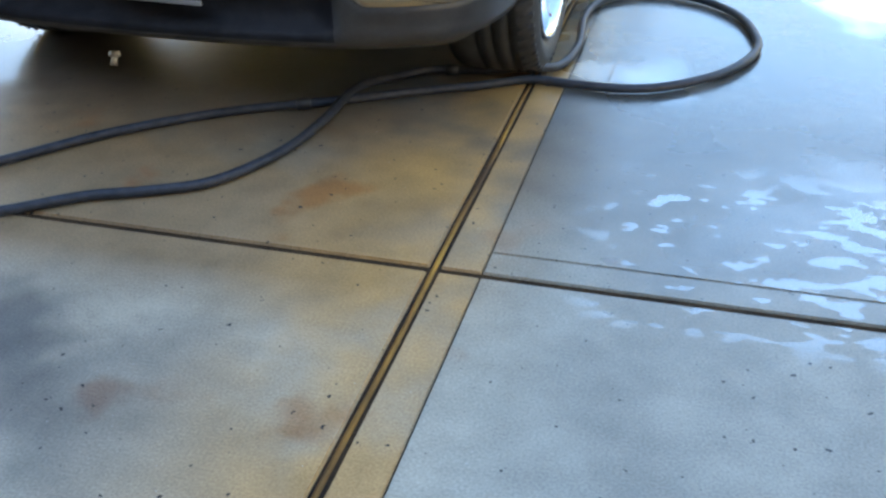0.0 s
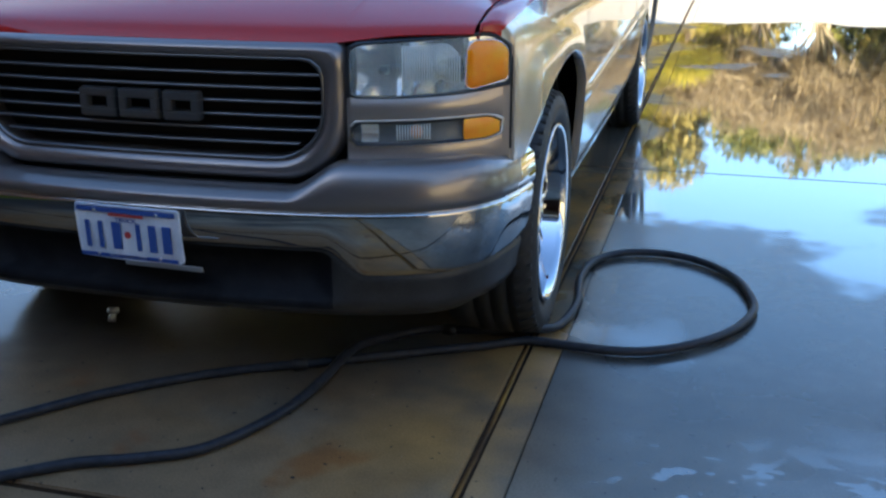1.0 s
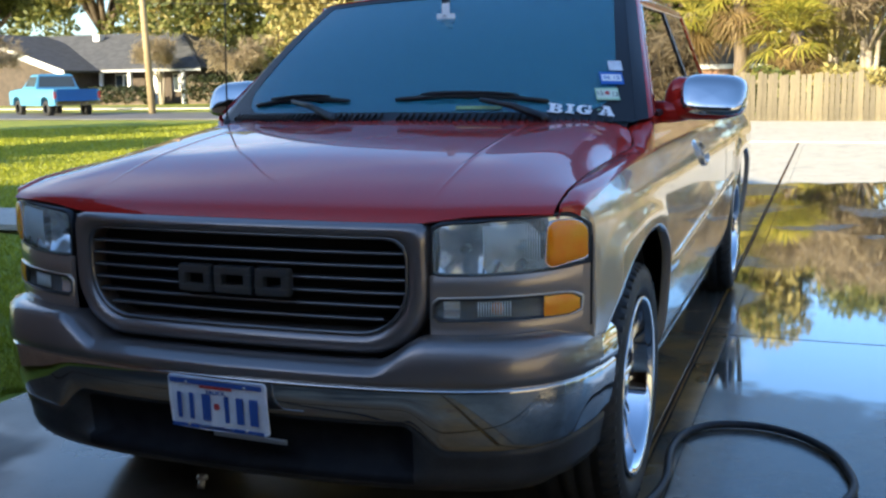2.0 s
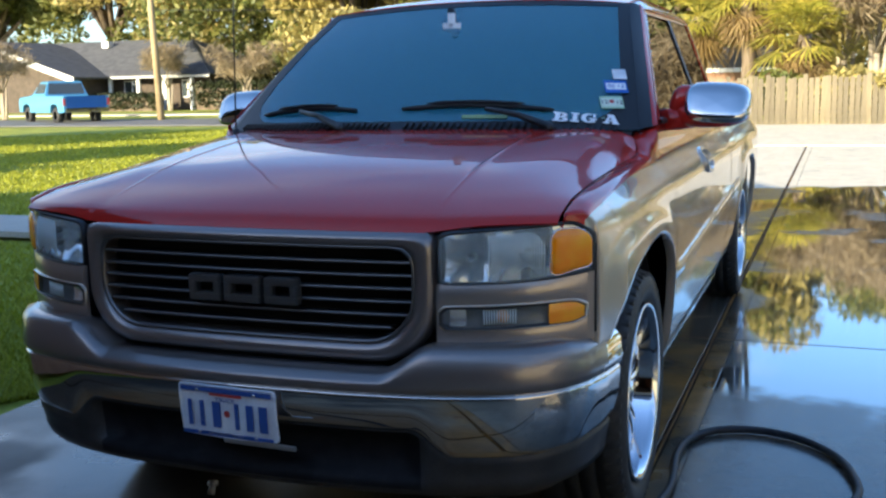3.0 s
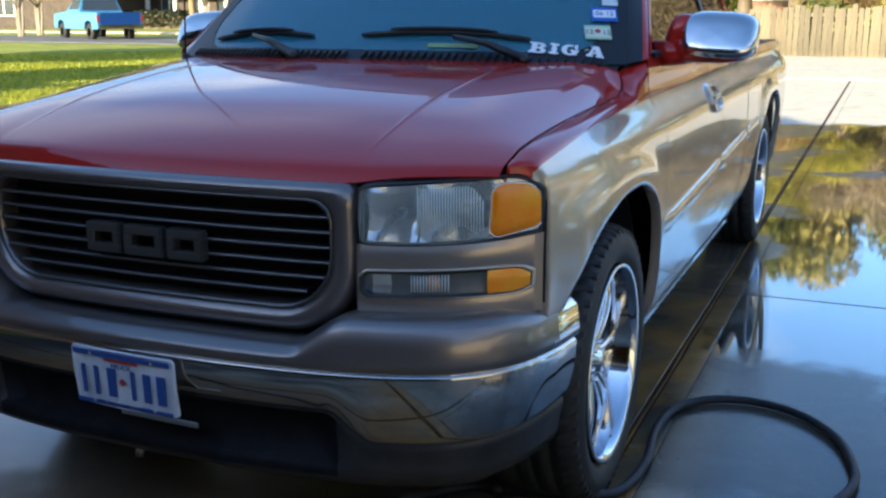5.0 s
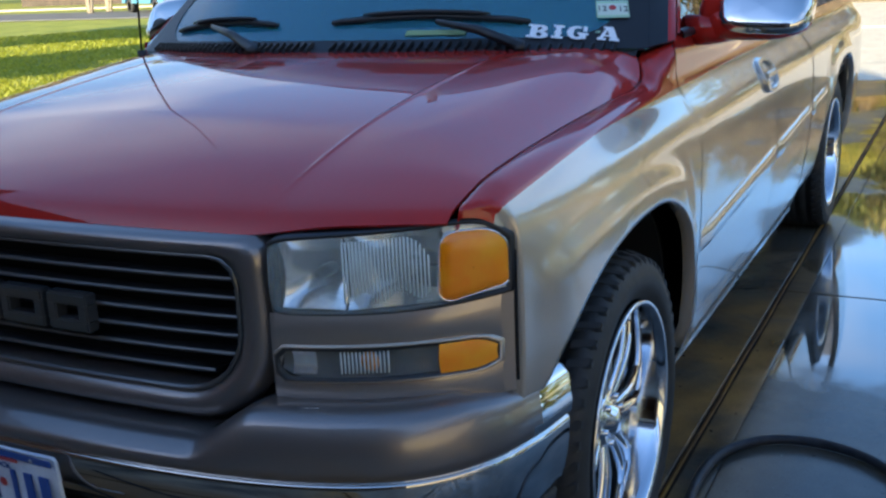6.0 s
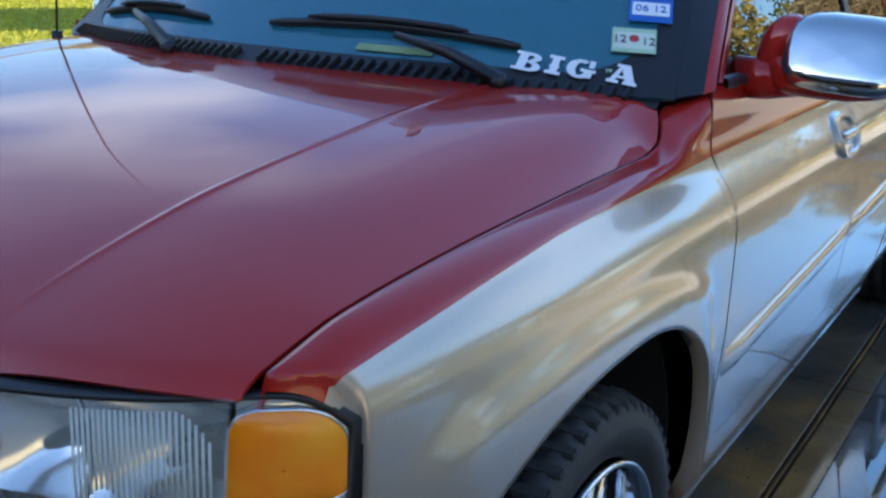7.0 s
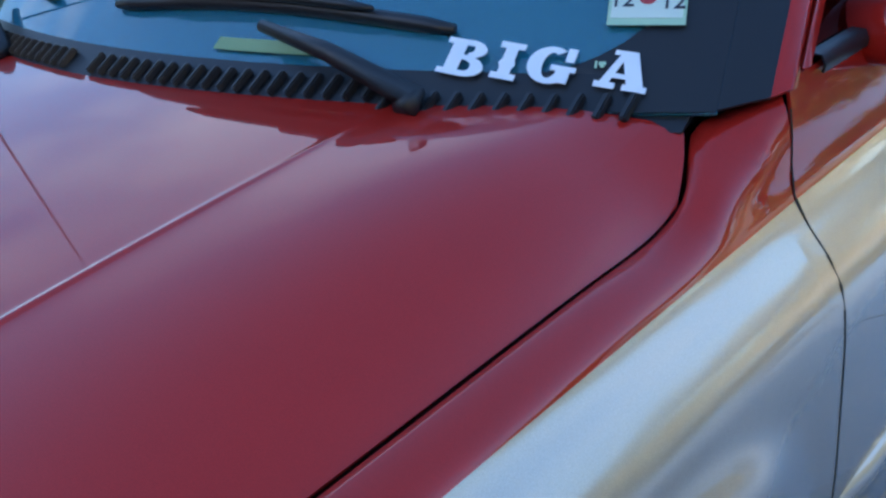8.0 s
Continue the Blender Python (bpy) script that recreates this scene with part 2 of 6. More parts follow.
def text_mesh(body, size, depth, width=None):
    cu = bpy.data.curves.new("lettering", "FONT")
    cu.body, cu.size, cu.extrude, cu.align_x, cu.align_y, cu.resolution_u = body, size, depth, "CENTER", "CENTER", 3
    if width:
        cu.space_character = width
    tmp = new("lettering", cu)
    me = bpy.data.meshes.new_from_object(tmp.evaluated_get(bpy.context.evaluated_depsgraph_get()))
    bpy.data.objects.remove(tmp)
    bpy.data.curves.remove(cu)
    return me


# ---- ground: one sheet to the horizon, with the wet concrete drive laid on it ----
SOIL = grained("grass_ground", [(0.3, (0.17, 0.20, 0.014)), (0.5, (0.26, 0.29, 0.022)), (0.7, (0.35, 0.34, 0.04))], 0.9, 0.95, 0.6, 0.03, fine=14)
ASPHALT = grained("asphalt", [(0.3, (0.10, 0.10, 0.10)), (0.7, (0.17, 0.165, 0.16))], 0.8, 0.85, 0.4, 0.01, fine=30)


def concrete(name):
    """Old concrete: dry and pale far out, wet and puddled by the truck, with rust and mud stains."""
    m = mat(name, rough=0.7)
    n, l, b = nodes_of(m)
    geo = n.new("ShaderNodeNewGeometry")
    sep = n.new("ShaderNodeSeparateXYZ")
    l.new(geo.outputs["Position"], sep.inputs[0])

    def nz(scale, detail=5.0, stretch=(1, 1, 1)):
        p = n.new("ShaderNodeMapping")
        p.inputs["Scale"].default_value = stretch
        x = n.new("ShaderNodeTexNoise")
        x.inputs["Scale"].default_value, x.inputs["Detail"].default_value = scale, detail
        l.new(geo.outputs["Position"], p.inputs["Vector"])
        l.new(p.outputs["Vector"], x.inputs["Vector"])
        return x.outputs["Fac"]

    def calc(op, a, c=None):
        x = n.new("ShaderNodeMath")
        x.operation = op
        x.use_clamp = op in ("MULTIPLY", "ADD")
        for i, v in enumerate((a, c)):
            if v is None:
                continue
            if isinstance(v, (int, float)):
                x.inputs[i].default_value = v
            else:
                l.new(v, x.inputs[i])
        return x.outputs[0]

    def band(sock, a, c):
        x = n.new("ShaderNodeMapRange")
        x.interpolation_type = "SMOOTHSTEP"
        x.inputs["From Min"].default_value, x.inputs["From Max"].default_value = a, c
        l.new(sock, x.inputs["Value"])
        return x.outputs["Result"]

    big, mid, fine = nz(0.55, 4), nz(3.2, 6), nz(170, 6)
    dry = ramp(m, mid, [(0.3, (0.62, 0.545, 0.41)), (0.7, (0.74, 0.655, 0.50))])
    # wet reaches to a ragged edge about twelve metres down the drive
    wob = n.new("ShaderNodeMath")
    wob.operation = "MULTIPLY_ADD"
    l.new(big, wob.inputs[0])
    wob.inputs[1].default_value = 3.0
    l.new(sep.outputs["Y"], wob.inputs[2])
    wet = calc("SUBTRACT", 1.0, band(wob.outputs[0], 12.9, 13.25))
    soak_shade = calc("MULTIPLY", wet, calc("ADD", 0.72, calc("MULTIPLY", 0.28, band(sep.outputs["Y"], -0.9, 0.7))))
    # wet tone, deepened from the bumper back to paint in shade under the truck
    c = mixc(m, calc("MULTIPLY", soak_shade, calc("ADD", calc("ADD", 0.66, calc("MULTIPLY", 0.30, band(sep.outputs["Y"], -0.35, 0.30))), calc("MULTIPLY", 0.34, calc("ADD", band(sep.outputs["X"], 0.75, 1.5), calc("SUBTRACT", 1.0, band(sep.outputs["X"], -1.3, -0.5)))))), dry, ramp(m, mid, [(0.3, (0.040, 0.037, 0.031)), (0.7, (0.090, 0.082, 0.068))]))
    # rusty brown film under and before the truck, left of the open joint
    near = calc("MULTIPLY", calc("SUBTRACT", 1.0, band(sep.outputs["X"], 0.75, 1.30)), calc("SUBTRACT", 1.0, band(sep.outputs["Y"], 0.05, 0.65)))
    rust = calc("MULTIPLY", near, calc("MULTIPLY", calc("ADD", 0.35, band(sep.outputs["Y"], -0.75, -0.35)), calc("ADD", 0.45, band(nz(1.3, 5), 0.30, 0.60))))
    c = mixc(m, calc("MULTIPLY", rust, 0.80), c, (0.215, 0.112, 0.040))
    lane = calc("MULTIPLY", band(sep.outputs["X"], 0.35, 0.92), calc("SUBTRACT", 1.0, band(sep.outputs["X"], 1.038, 1.046)))
    lane = calc("MULTIPLY", lane, calc("SUBTRACT", 1.0, band(sep.outputs["Y"], 2.4, 4.5)))
    c = mixc(m, calc("MULTIPLY", calc("MULTIPLY", lane, band(nz(2.2, 5), 0.30, 0.62)), 0.8), c, (0.40, 0.20, 0.055))
    spots = calc("MULTIPLY", near, band(nz(2.6, 4), 0.60, 0.70))
    c = mixc(m, calc("MULTIPLY", spots, 0.6), c, (0.25, 0.085, 0.018))
    c = mixc(m, calc("MULTIPLY", band(nz(1.9, 8), 0.54, 0.78), 0.36), c, (0.075, 0.064, 0.050))
    left = calc("MULTIPLY", calc("SUBTRACT", 1.0, band(sep.outputs["X"], 0.0, 0.9)), calc("SUBTRACT", 1.0, band(sep.outputs["Y"], -0.9, -0.4)))
    c = mixc(m, calc("MULTIPLY", left, band(nz(2.4, 5), 0.30, 0.60)), c, (0.085, 0.080, 0.072))
    edge = calc("MULTIPLY", wet, calc("SUBTRACT", 1.0, band(sep.outputs["X"], -1.35, -0.75)))
    c = mixc(m, calc("MULTIPLY", edge, 0.8), c, (0.05, 0.048, 0.044))
    c = mixc(m, 0.35, c, ramp(m, fine, [(0.28, (0.18, 0.18, 0.18)), (0.72, (0.80, 0.80, 0.80))]), "OVERLAY")
    c = mixc(m, 0.45, c, ramp(m, nz(9, 8), [(0.3, (0.34, 0.34, 0.34)), (0.7, (0.62, 0.62, 0.62))]), "OVERLAY")
    c = mixc(m, calc("MULTIPLY", band(nz(90, 2), 0.74, 0.78), 0.35), c, (0.55, 0.53, 0.48))
    c = mixc(m, band(nz(38, 2), 0.70, 0.73), c, (0.03, 0.026, 0.022))
    l.new(c, b.inputs["Base Color"])
    # standing water is mirror-smooth; damp film is rougher
    nearness = band(sep.outputs["Y"], 0.6, 4.2)
    rightness = calc("ADD", band(sep.outputs["X"], 0.4, 1.6), calc("SUBTRACT", 1.0, band(sep.outputs["X"], -1.5, -0.7)))
    pool = calc("MULTIPLY", band(calc("ADD", nz(0.85, 5), calc("MULTIPLY", 0.22, calc("MULTIPLY", nearness, rightness))), 0.54, 0.62), band(sep.outputs["Y"], -0.7, 0.6))
    drip = calc("MULTIPLY", band(calc("ADD", nz(11, 6, (0.8, 1.5, 1)), calc("MULTIPLY", 0.09, band(sep.outputs["X"], 1.55, 1.95))), 0.59, 0.605), calc("MULTIPLY", band(sep.outputs["X"], 1.15, 1.45), calc("MULTIPLY", band(sep.outputs["Y"], -0.62, -0.40), calc("SUBTRACT", 1.0, band(sep.outputs["Y"], 0.0, 0.35)))))
    pool = calc("ADD", calc("MULTIPLY", pool, calc("ADD", 0.35, band(sep.outputs["Y"], 0.9, 2.4))), drip)
    pool = calc("MULTIPLY", pool, wet)
    r = mixc(m, pool, mixc(m, wet, (0.85, 0.85, 0.85), mixc(m, calc("ADD", band(sep.outputs["Y"], 0.3, 1.6), calc("MULTIPLY", 0.7, calc("MULTIPLY", band(sep.outputs["X"], 1.0, 1.3), band(sep.outputs["Y"], -0.45, -0.2)))), mixc(m, mid, (0.36, 0.36, 0.36), (0.60, 0.60, 0.60)), mixc(m, mid, (0.14, 0.14, 0.14), (0.30, 0.30, 0.30)))), (0.035, 0.035, 0.035))
    l.new(r, b.inputs["Roughness"])
    l.new(mixc(m, pool, mixc(m, calc("ADD", band(sep.outputs["Y"], -0.2, 1.2), calc("MULTIPLY", 0.8, band(sep.outputs["X"], 1.0, 1.3))), (0.12, 0.12, 0.12), (0.40, 0.40, 0.40)), (0.8, 0.8, 0.8)), b.inputs["Specular IOR Level"])
    l.new(mixc(m, pool, (0.0, 0.0, 0.0), (1.0, 1.0, 1.0)), b.inputs["Coat Weight"])
    b.inputs["Coat IOR"].default_value = 1.6
    b.inputs["Coat Roughness"].default_value = 0.03
    hgt = calc("MULTIPLY", fine, calc("SUBTRACT", 1.0, calc("MULTIPLY", pool, 0.93)))
    bump(m, hgt, 0.10, 0.002)
    return m


CONC = concrete("wet_concrete")
JOINT = grained("joint_rust", [(0.3, (0.05, 0.026, 0.014)), (0.5, (0.20, 0.09, 0.022)), (0.7, (0.42, 0.19, 0.03))], 7, 0.75, 0.8, 0.008, stretch=(1, 0.3, 1))
JOINT.node_tree.nodes["Principled BSDF"].inputs["Specular IOR Level"].default_value = 0.12

bm = bmesh.new()
grid([[(x, y, -0.105) for x in (-900, -300, -80, -30, -8, 0, 8, 30, 80, 300, 900)] for y in (-900, -300, -60, -20, 0, 20, 60, 150, 400, 1200)], bm=bm)
ground = tagged(part("ground", bm, SOIL, smooth=False), "grassy ground reaching to the horizon", "ground", kind="structure")

drive = tagged(empty("driveway"), "wet concrete driveway of large jointed slabs", "driveway", kind="structure")
DIRT = grained("joint_dirt", [(0.3, (0.012, 0.008, 0.006)), (0.7, (0.055, 0.028, 0.012))], 9, 0.8, 0.8, 0.006)
DIRT.node_tree.nodes["Principled BSDF"].inputs["Specular IOR Level"].default_value = 0.1
bm = grid([[(x, y, -0.007) for x in (-1.88, 0.93, 13.78)] for y in (-3.9, 5, 19.78)])
tagged(part("joint_bed", bm, DIRT, drive, "rusty dirt in the joints", smooth=False), kind="structure")


def slab(x0, y0, x1, y1, bev=0.007):
    bm = bmesh.new()
    box(x0, y0, -0.10, x1, y1, 0.0, 0, bm)
    top = [e for e in bm.edges if all(v.co.z > -0.01 for v in e.verts)]
    bmesh.ops.bevel(bm, geom=top, offset=bev, segments=2, affect="EDGES")
    return part("slab", bm, CONC, drive, smooth=False)


XS = [(-1.90, 0.915), (0.945, 1.040), (1.044, 4.6), (4.612, 8.2), (8.212, 13.8)]
YS = [(-4.2, -0.414), (-0.391, 3.325), (3.337, 7.3), (7.31, 11.4), (11.41, 15.4), (15.41, 19.8)]
for i, (y0, y1) in enumerate(YS):
    for j, (x0, x1) in enumerate(XS):
        if j == 4 and i < 2:                      # the neighbour's lot begins here
            continue
        if j == 2 and i == 1:                     # a thin saw cut runs beside the cross joint
            slab(x0, y0, x1, -0.300, 0.003)
            slab(x0, -0.297, x1, y1, 0.003)
        else:
            slab(x0, y0, x1, y1, 0.003 if j in (1, 2) else 0.004)
# expansion strip standing in the open joint
bm = grid([[(0.930 + dx + 0.002 * math.sin(7 * y), y, z) for dx, z in ((-0.008, -0.03), (-0.0065, -0.005), (-0.001, -0.002), (0.005, -0.005), (0.0065, -0.03))] for y in span(-4.2, 19.8, 120)])
tagged(part("joint_strip", bm, JOINT, drive, "rust-coloured filler strip"), kind="structure")

# dry concrete apron and street beyond the drive
bm = grid([[(x, y, -0.003) for x in span(-6.0, 40, 6)] for y in (19.802, 24, 29.0)])
tagged(part("apron", bm, CONC, None, smooth=False, thick=0.05), "dry sunlit concrete apron", "pavement", kind="structure")
bm = grid([[(x, y, -0.06) for x in span(-200, -6.0, 8)] for y in (32.5, 36, 40)])
tagged(part("road", bm, ASPHALT, None, smooth=False, thick=0.04), "pale asphalt residential street", "road", kind="structure")
bm = grid([[(x, y, -0.05) for x in span(-200, -7, 8)] for y in (46.0, 48.0)])
tagged(part("pavement", bm, CONC, None, smooth=False, thick=0.06), "pale concrete footpath across the street", "pavement", kind="structure")
PATHC = grained("path_concrete", [(0.3, (0.36, 0.33, 0.28)), (0.7, (0.50, 0.46, 0.39))], 1.4, 0.85, 0.3, 0.004, fine=40)
# narrow walk across the near lawn
bm = grid([[(x, 6.15 + 0.02 * x + d, -0.03) for x in span(-30, -1.95, 8)] for d in (-0.15, 1.0)])
tagged(part("walk_strip", bm, PATHC, None, smooth=False, thick=0.06), "narrow concrete walk across the lawn", "path", kind="structure")

# the house behind the camera: its long shade covers the drive
BRICKH = grained("house_brick", [(0.3, (0.22, 0.12, 0.08)), (0.7, (0.34, 0.20, 0.13))], 3, 0.9, 0.5, 0.01)
ROOF = grained("shingle", [(0.3, (0.055, 0.057, 0.065)), (0.7, (0.10, 0.10, 0.11))], 2.2, 0.9, 0.6, 0.02, fine=22)
TRIM = grained("white_trim", [(0.3, (0.70, 0.69, 0.66)), (0.7, (0.80, 0.79, 0.77))], 5, 0.6, 0.1)
home = tagged(empty("house"), "low brick house behind the driveway, in shade", "house", kind="structure")
OPEN_Y = -3.9
part("wall", box(-17, -13.0, 0, -3.1, OPEN_Y, 2.5), BRICKH, home, smooth=False)
part("wall", box(3.3, -13.0, 0, 4.3, OPEN_Y, 2.5), BRICKH, home, smooth=False)
# wing out of view, added to block light from the truck's front left
part("shade_wing_wall", box(-9.5, OPEN_Y, 0, -2.35, 0.5, 2.6), BRICKH, home, "unseen brick wing added to darken the truck nose", smooth=False)
bm = bmesh.new()
v = [bm.verts.new(p) for p in ((-9.9, OPEN_Y + 0.3, 2.54), (-1.95, OPEN_Y + 0.3, 2.54), (-5.9, OPEN_Y + 0.3, 3.7), (-9.9, 0.9, 2.54), (-1.95, 0.9, 2.54), (-5.9, 0.9, 3.7))]
for f in ((0, 1, 4, 3), (1, 2, 5, 4), (0, 3, 5, 2), (3, 4, 5), (0, 2, 1)):
    bm.faces.new([v[k] for k in f])
part("shade_wing_roof", bm, ROOF, home, smooth=False)
part("garage_back_wall", box(-3.1, -10.2, 0, 3.3, -10.0, 2.5), BRICKH, home, smooth=False)
GAR = grained("garage_inside", [(0.3, (0.30, 0.21, 0.14)), (0.7, (0.42, 0.31, 0.21))], 2, 0.9)
part("garage_floor", box(-3.1, -10.0, -0.1, 3.3, -4.21, -0.002), GAR, home, smooth=False)
part("garage_ceiling", box(-3.1, -10.0, 2.40, 3.3, OPEN_Y - 0.1, 2.46), GAR, home, smooth=False)
part("lintel", box(-3.1, OPEN_Y - 0.1, 2.18, 3.3, OPEN_Y, 2.5, 0.01), TRIM, home, smooth=False)
bm = bmesh.new()
pts = [(-17.6, OPEN_Y + 0.4, 2.42), (4.8, OPEN_Y + 0.4, 2.42), (4.8, -8.5, 5.85), (-17.6, -8.5, 5.85), (-17.6, -13.4, 2.42), (4.8, -13.4, 2.42)]
v = [bm.verts.new(p) for p in pts]
for f in ((0, 1, 2, 3), (3, 2, 5, 4), (0, 3, 4), (1, 5, 2), (0, 4, 5, 1)):
    bm.faces.new([v[k] for k in f])
part("roof", bm, ROOF, home, smooth=False)

# plain unseen house added on the sunny side, for warm reflections on the truck
SIDING = grained("cream_siding", [(0.3, (0.66, 0.58, 0.44)), (0.7, (0.76, 0.68, 0.53))], 1.2, 0.8, 0.3, 0.006, stretch=(0.3, 0.3, 6))
beside = tagged(empty("house"), "plain cream-sided house added out of view as a warm reflection", "house", kind="structure")
part("wall", box(9.2, -14, -0.1, 16, 1.2, 2.9), SIDING, beside, smooth=False)
bm = bmesh.new()
v = [bm.verts.new(p) for p in ((8.9, -14.4, 2.84), (16.3, -14.4, 2.84), (12.6, -14.4, 4.9), (8.9, 1.6, 2.84), (16.3, 1.6, 2.84), (12.6, 1.6, 4.9))]
for f in ((0, 1, 4, 3), (1, 2, 5, 4), (0, 3, 5, 2), (3, 4, 5), (0, 2, 1)):
    bm.faces.new([v[k] for k in f])
part("roof", bm, ROOF, beside, smooth=False)

# ---- the pickup truck: nose towards -y, its left side towards +x ----
truck = empty("pickup_truck")
tagged(truck, "two-tone red and pewter extended-cab pickup truck parked on wet concrete", "pickup truck")

AX_F, AX_R, HUB = 0.95, 4.60, 0.402          # axles and hub height
ARCH_R, ARCH_F = 0.505, 0.60
CAB_END, BED_END = 3.50, 5.72
EDGE = [(0.20, 1.045), (0.24, 1.056), (0.31, 1.075), (0.40, 1.095), (0.71, 1.120), (0.97, 1.132), (1.17, 1.140), (1.26, 1.142), (1.32, 1.150), (1.36, 1.168), (1.40, 1.188), (1.44, 1.207), (1.50, 1.228)]
CENTRE = [(0.12, 1.035), (0.16, 1.058), (0.25, 1.092), (0.40, 1.135), (0.56, 1.170), (0.93, 1.218), (1.25, 1.246), (1.45, 1.255)]
TONE = [(0.27, 1.052), (0.45, 1.077), (0.67, 1.099), (0.85, 1.110), (1.22, 1.117), (1.50, 1.122), (3.50, 1.135), (5.80, 1.135)]
SIDE = [(0.28, 0.885), (0.36, 0.925), (0.50, 0.958), (0.65, 0.979), (0.80, 0.988), (0.95, 0.987), (1.01, 0.983), (1.045, 0.973), (1.07, 0.957), (1.12, 0.922), (1.15, 0.915), (1.20, 0.913), (1.26, 0.905)]


def front_y(x):
    """Plan of the nose: depth of the grille and lamp face at x."""
    return 0.10 + 0.09 * x * x + 0.23 * x ** 6


def smooth01(t):
    t = min(1.0, max(0.0, t))
    return t * t * (3 - 2 * t)


def side_x(y, z):
    """Half width of the body at y, z, with the wheel flares."""
    x = lerp1(z, SIDE) - 0.045 * max(0.0, (0.80 - y) / 0.5) ** 2 - 0.02 * max(0.0, (y - 5.2) / 0.5) ** 2
    for ax in (AX_F, AX_R):                       # long blister over the wheel, with a nearly level crest
        fore = smooth01((y - ax + 0.60) / 0.16)
        aft = 1 - smooth01((y - ax - 0.26 - 0.42 * max(0.0, 0.98 - z)) / 0.16)
        crest = 1 / (1 + math.exp((z - 0.985 + 0.05 * ((y - ax + 0.1) / 0.45) ** 2) / 0.013))
        x += 0.022 * fore * aft * crest * min(1, max(0, (z - 0.36) / 0.12))
    return x


def arch_height(d):
    """Wheel opening over the hub at a distance d behind the axle: longer and squarer towards the nose."""
    a, k = (ARCH_F, 2.6) if d < 0 else (ARCH_R, 2.2)
    return 0.520 * max(0.0, 1 - (abs(d) / a) ** k) ** (1 / k)


def bottom_z(y, sill):
    for ax in (AX_F, AX_R):
        if -ARCH_F < y - ax < ARCH_R:
            return max(sill, HUB + arch_height(y - ax))
    return sill


def lamp_top(x):
    """Upper edge of the headlight: it climbs outwards and rounds over at the corner."""
    t = min(1.0, max(0.0, (x - 0.57) / 0.30))
    return 1.020 + 0.022 * t ** 0.8 - 0.012 * max(0, (0.60 - x) / 0.03) ** 2 - 0.040 * max(0, (x - 0.875) / 0.06) ** 2.5


def hood_z(x, y):
    a = abs(x)
    z = lerp1(y, CENTRE) - 0.012 * (min(a, 0.55) / 0.55) ** 2
    if a > 0.55:
        z += (lerp1(y, EDGE) - z) * ((a - 0.55) / 0.312) ** (2.4 + 2.0 * min(1, max(0, (y - 0.55) / 0.7)) ** 1.5)
    fade = min(1, max(0, (y - 0.22) / 0.3)) * smooth01((1.36 - y) / 0.6)
    return z + fade * (0.0018 * math.exp(-((a - 0.535) / 0.0042) ** 2) - 0.045 * max(0.0, a - 0.535) * max(0.0, (0.862 - a) / 0.327))


def hood_rear(x):
    return 1.140 + 0.245 * (abs(x) / 0.86) ** 1.9


# hood: its rear corners are rounded off
def hood_row(v):
    row = []
    for x in sorted(set([round(k, 4) for k in span(-0.862, 0.862, 55)] + [s * q for s in (-1, 1) for q in (0.515, 0.523, 0.527, 0.5295, 0.5315, 0.5335, 0.535, 0.5365, 0.5385, 0.5405, 0.543, 0.547, 0.555, 0.80, 0.82, 0.835, 0.845, 0.853, 0.858)])):
        y0 = front_y(x) + 0.028 - 0.045 * (abs(x) / 0.86) ** 6
        y1 = min(hood_rear(x) + 0.045, 1.425 - 0.085 * max(0.0, (abs(x) - 0.80) / 0.062) ** 2.4)
        y = y0 + (y1 - y0) * v
        row.append((x, y, hood_z(x, y) - ((0.022 - 0.012 * min(1, max(0, (abs(x) - 0.5) / 0.15))) * (1 - v / 0.03) ** 2 if v < 0.03 else 0)))
    return row


VS = [0, 0.006, 0.013, 0.021, 0.03, 0.05, 0.08] + span(0.12, 1.0, 30)
bm = grid([hood_row(v) for v in VS])
hood = part("hood", bm, RED, truck, "red clear-coated hood with a raised centre", thick=0.006)

# body shell under the panels
bm = box(-0.70, 0.55, 0.34, 0.70, 5.55, 0.98, 0.03)
box(-0.84, 0.28, 0.62, 0.84, 0.50, 0.98, 0.02, bm)
box(-0.85, 1.44, 0.34, 0.85, 4.12, 1.10, 0.03, bm)
part("underbody", bm, DARK, truck, "dark underbody in deep shade", smooth=False)
bm = grid([[(x, y, hood_z(x, y) - 0.035) for x in span(-0.90, 0.90, 16)] for y in span(0.42, 1.38, 10)])
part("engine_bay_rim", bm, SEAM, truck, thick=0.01)


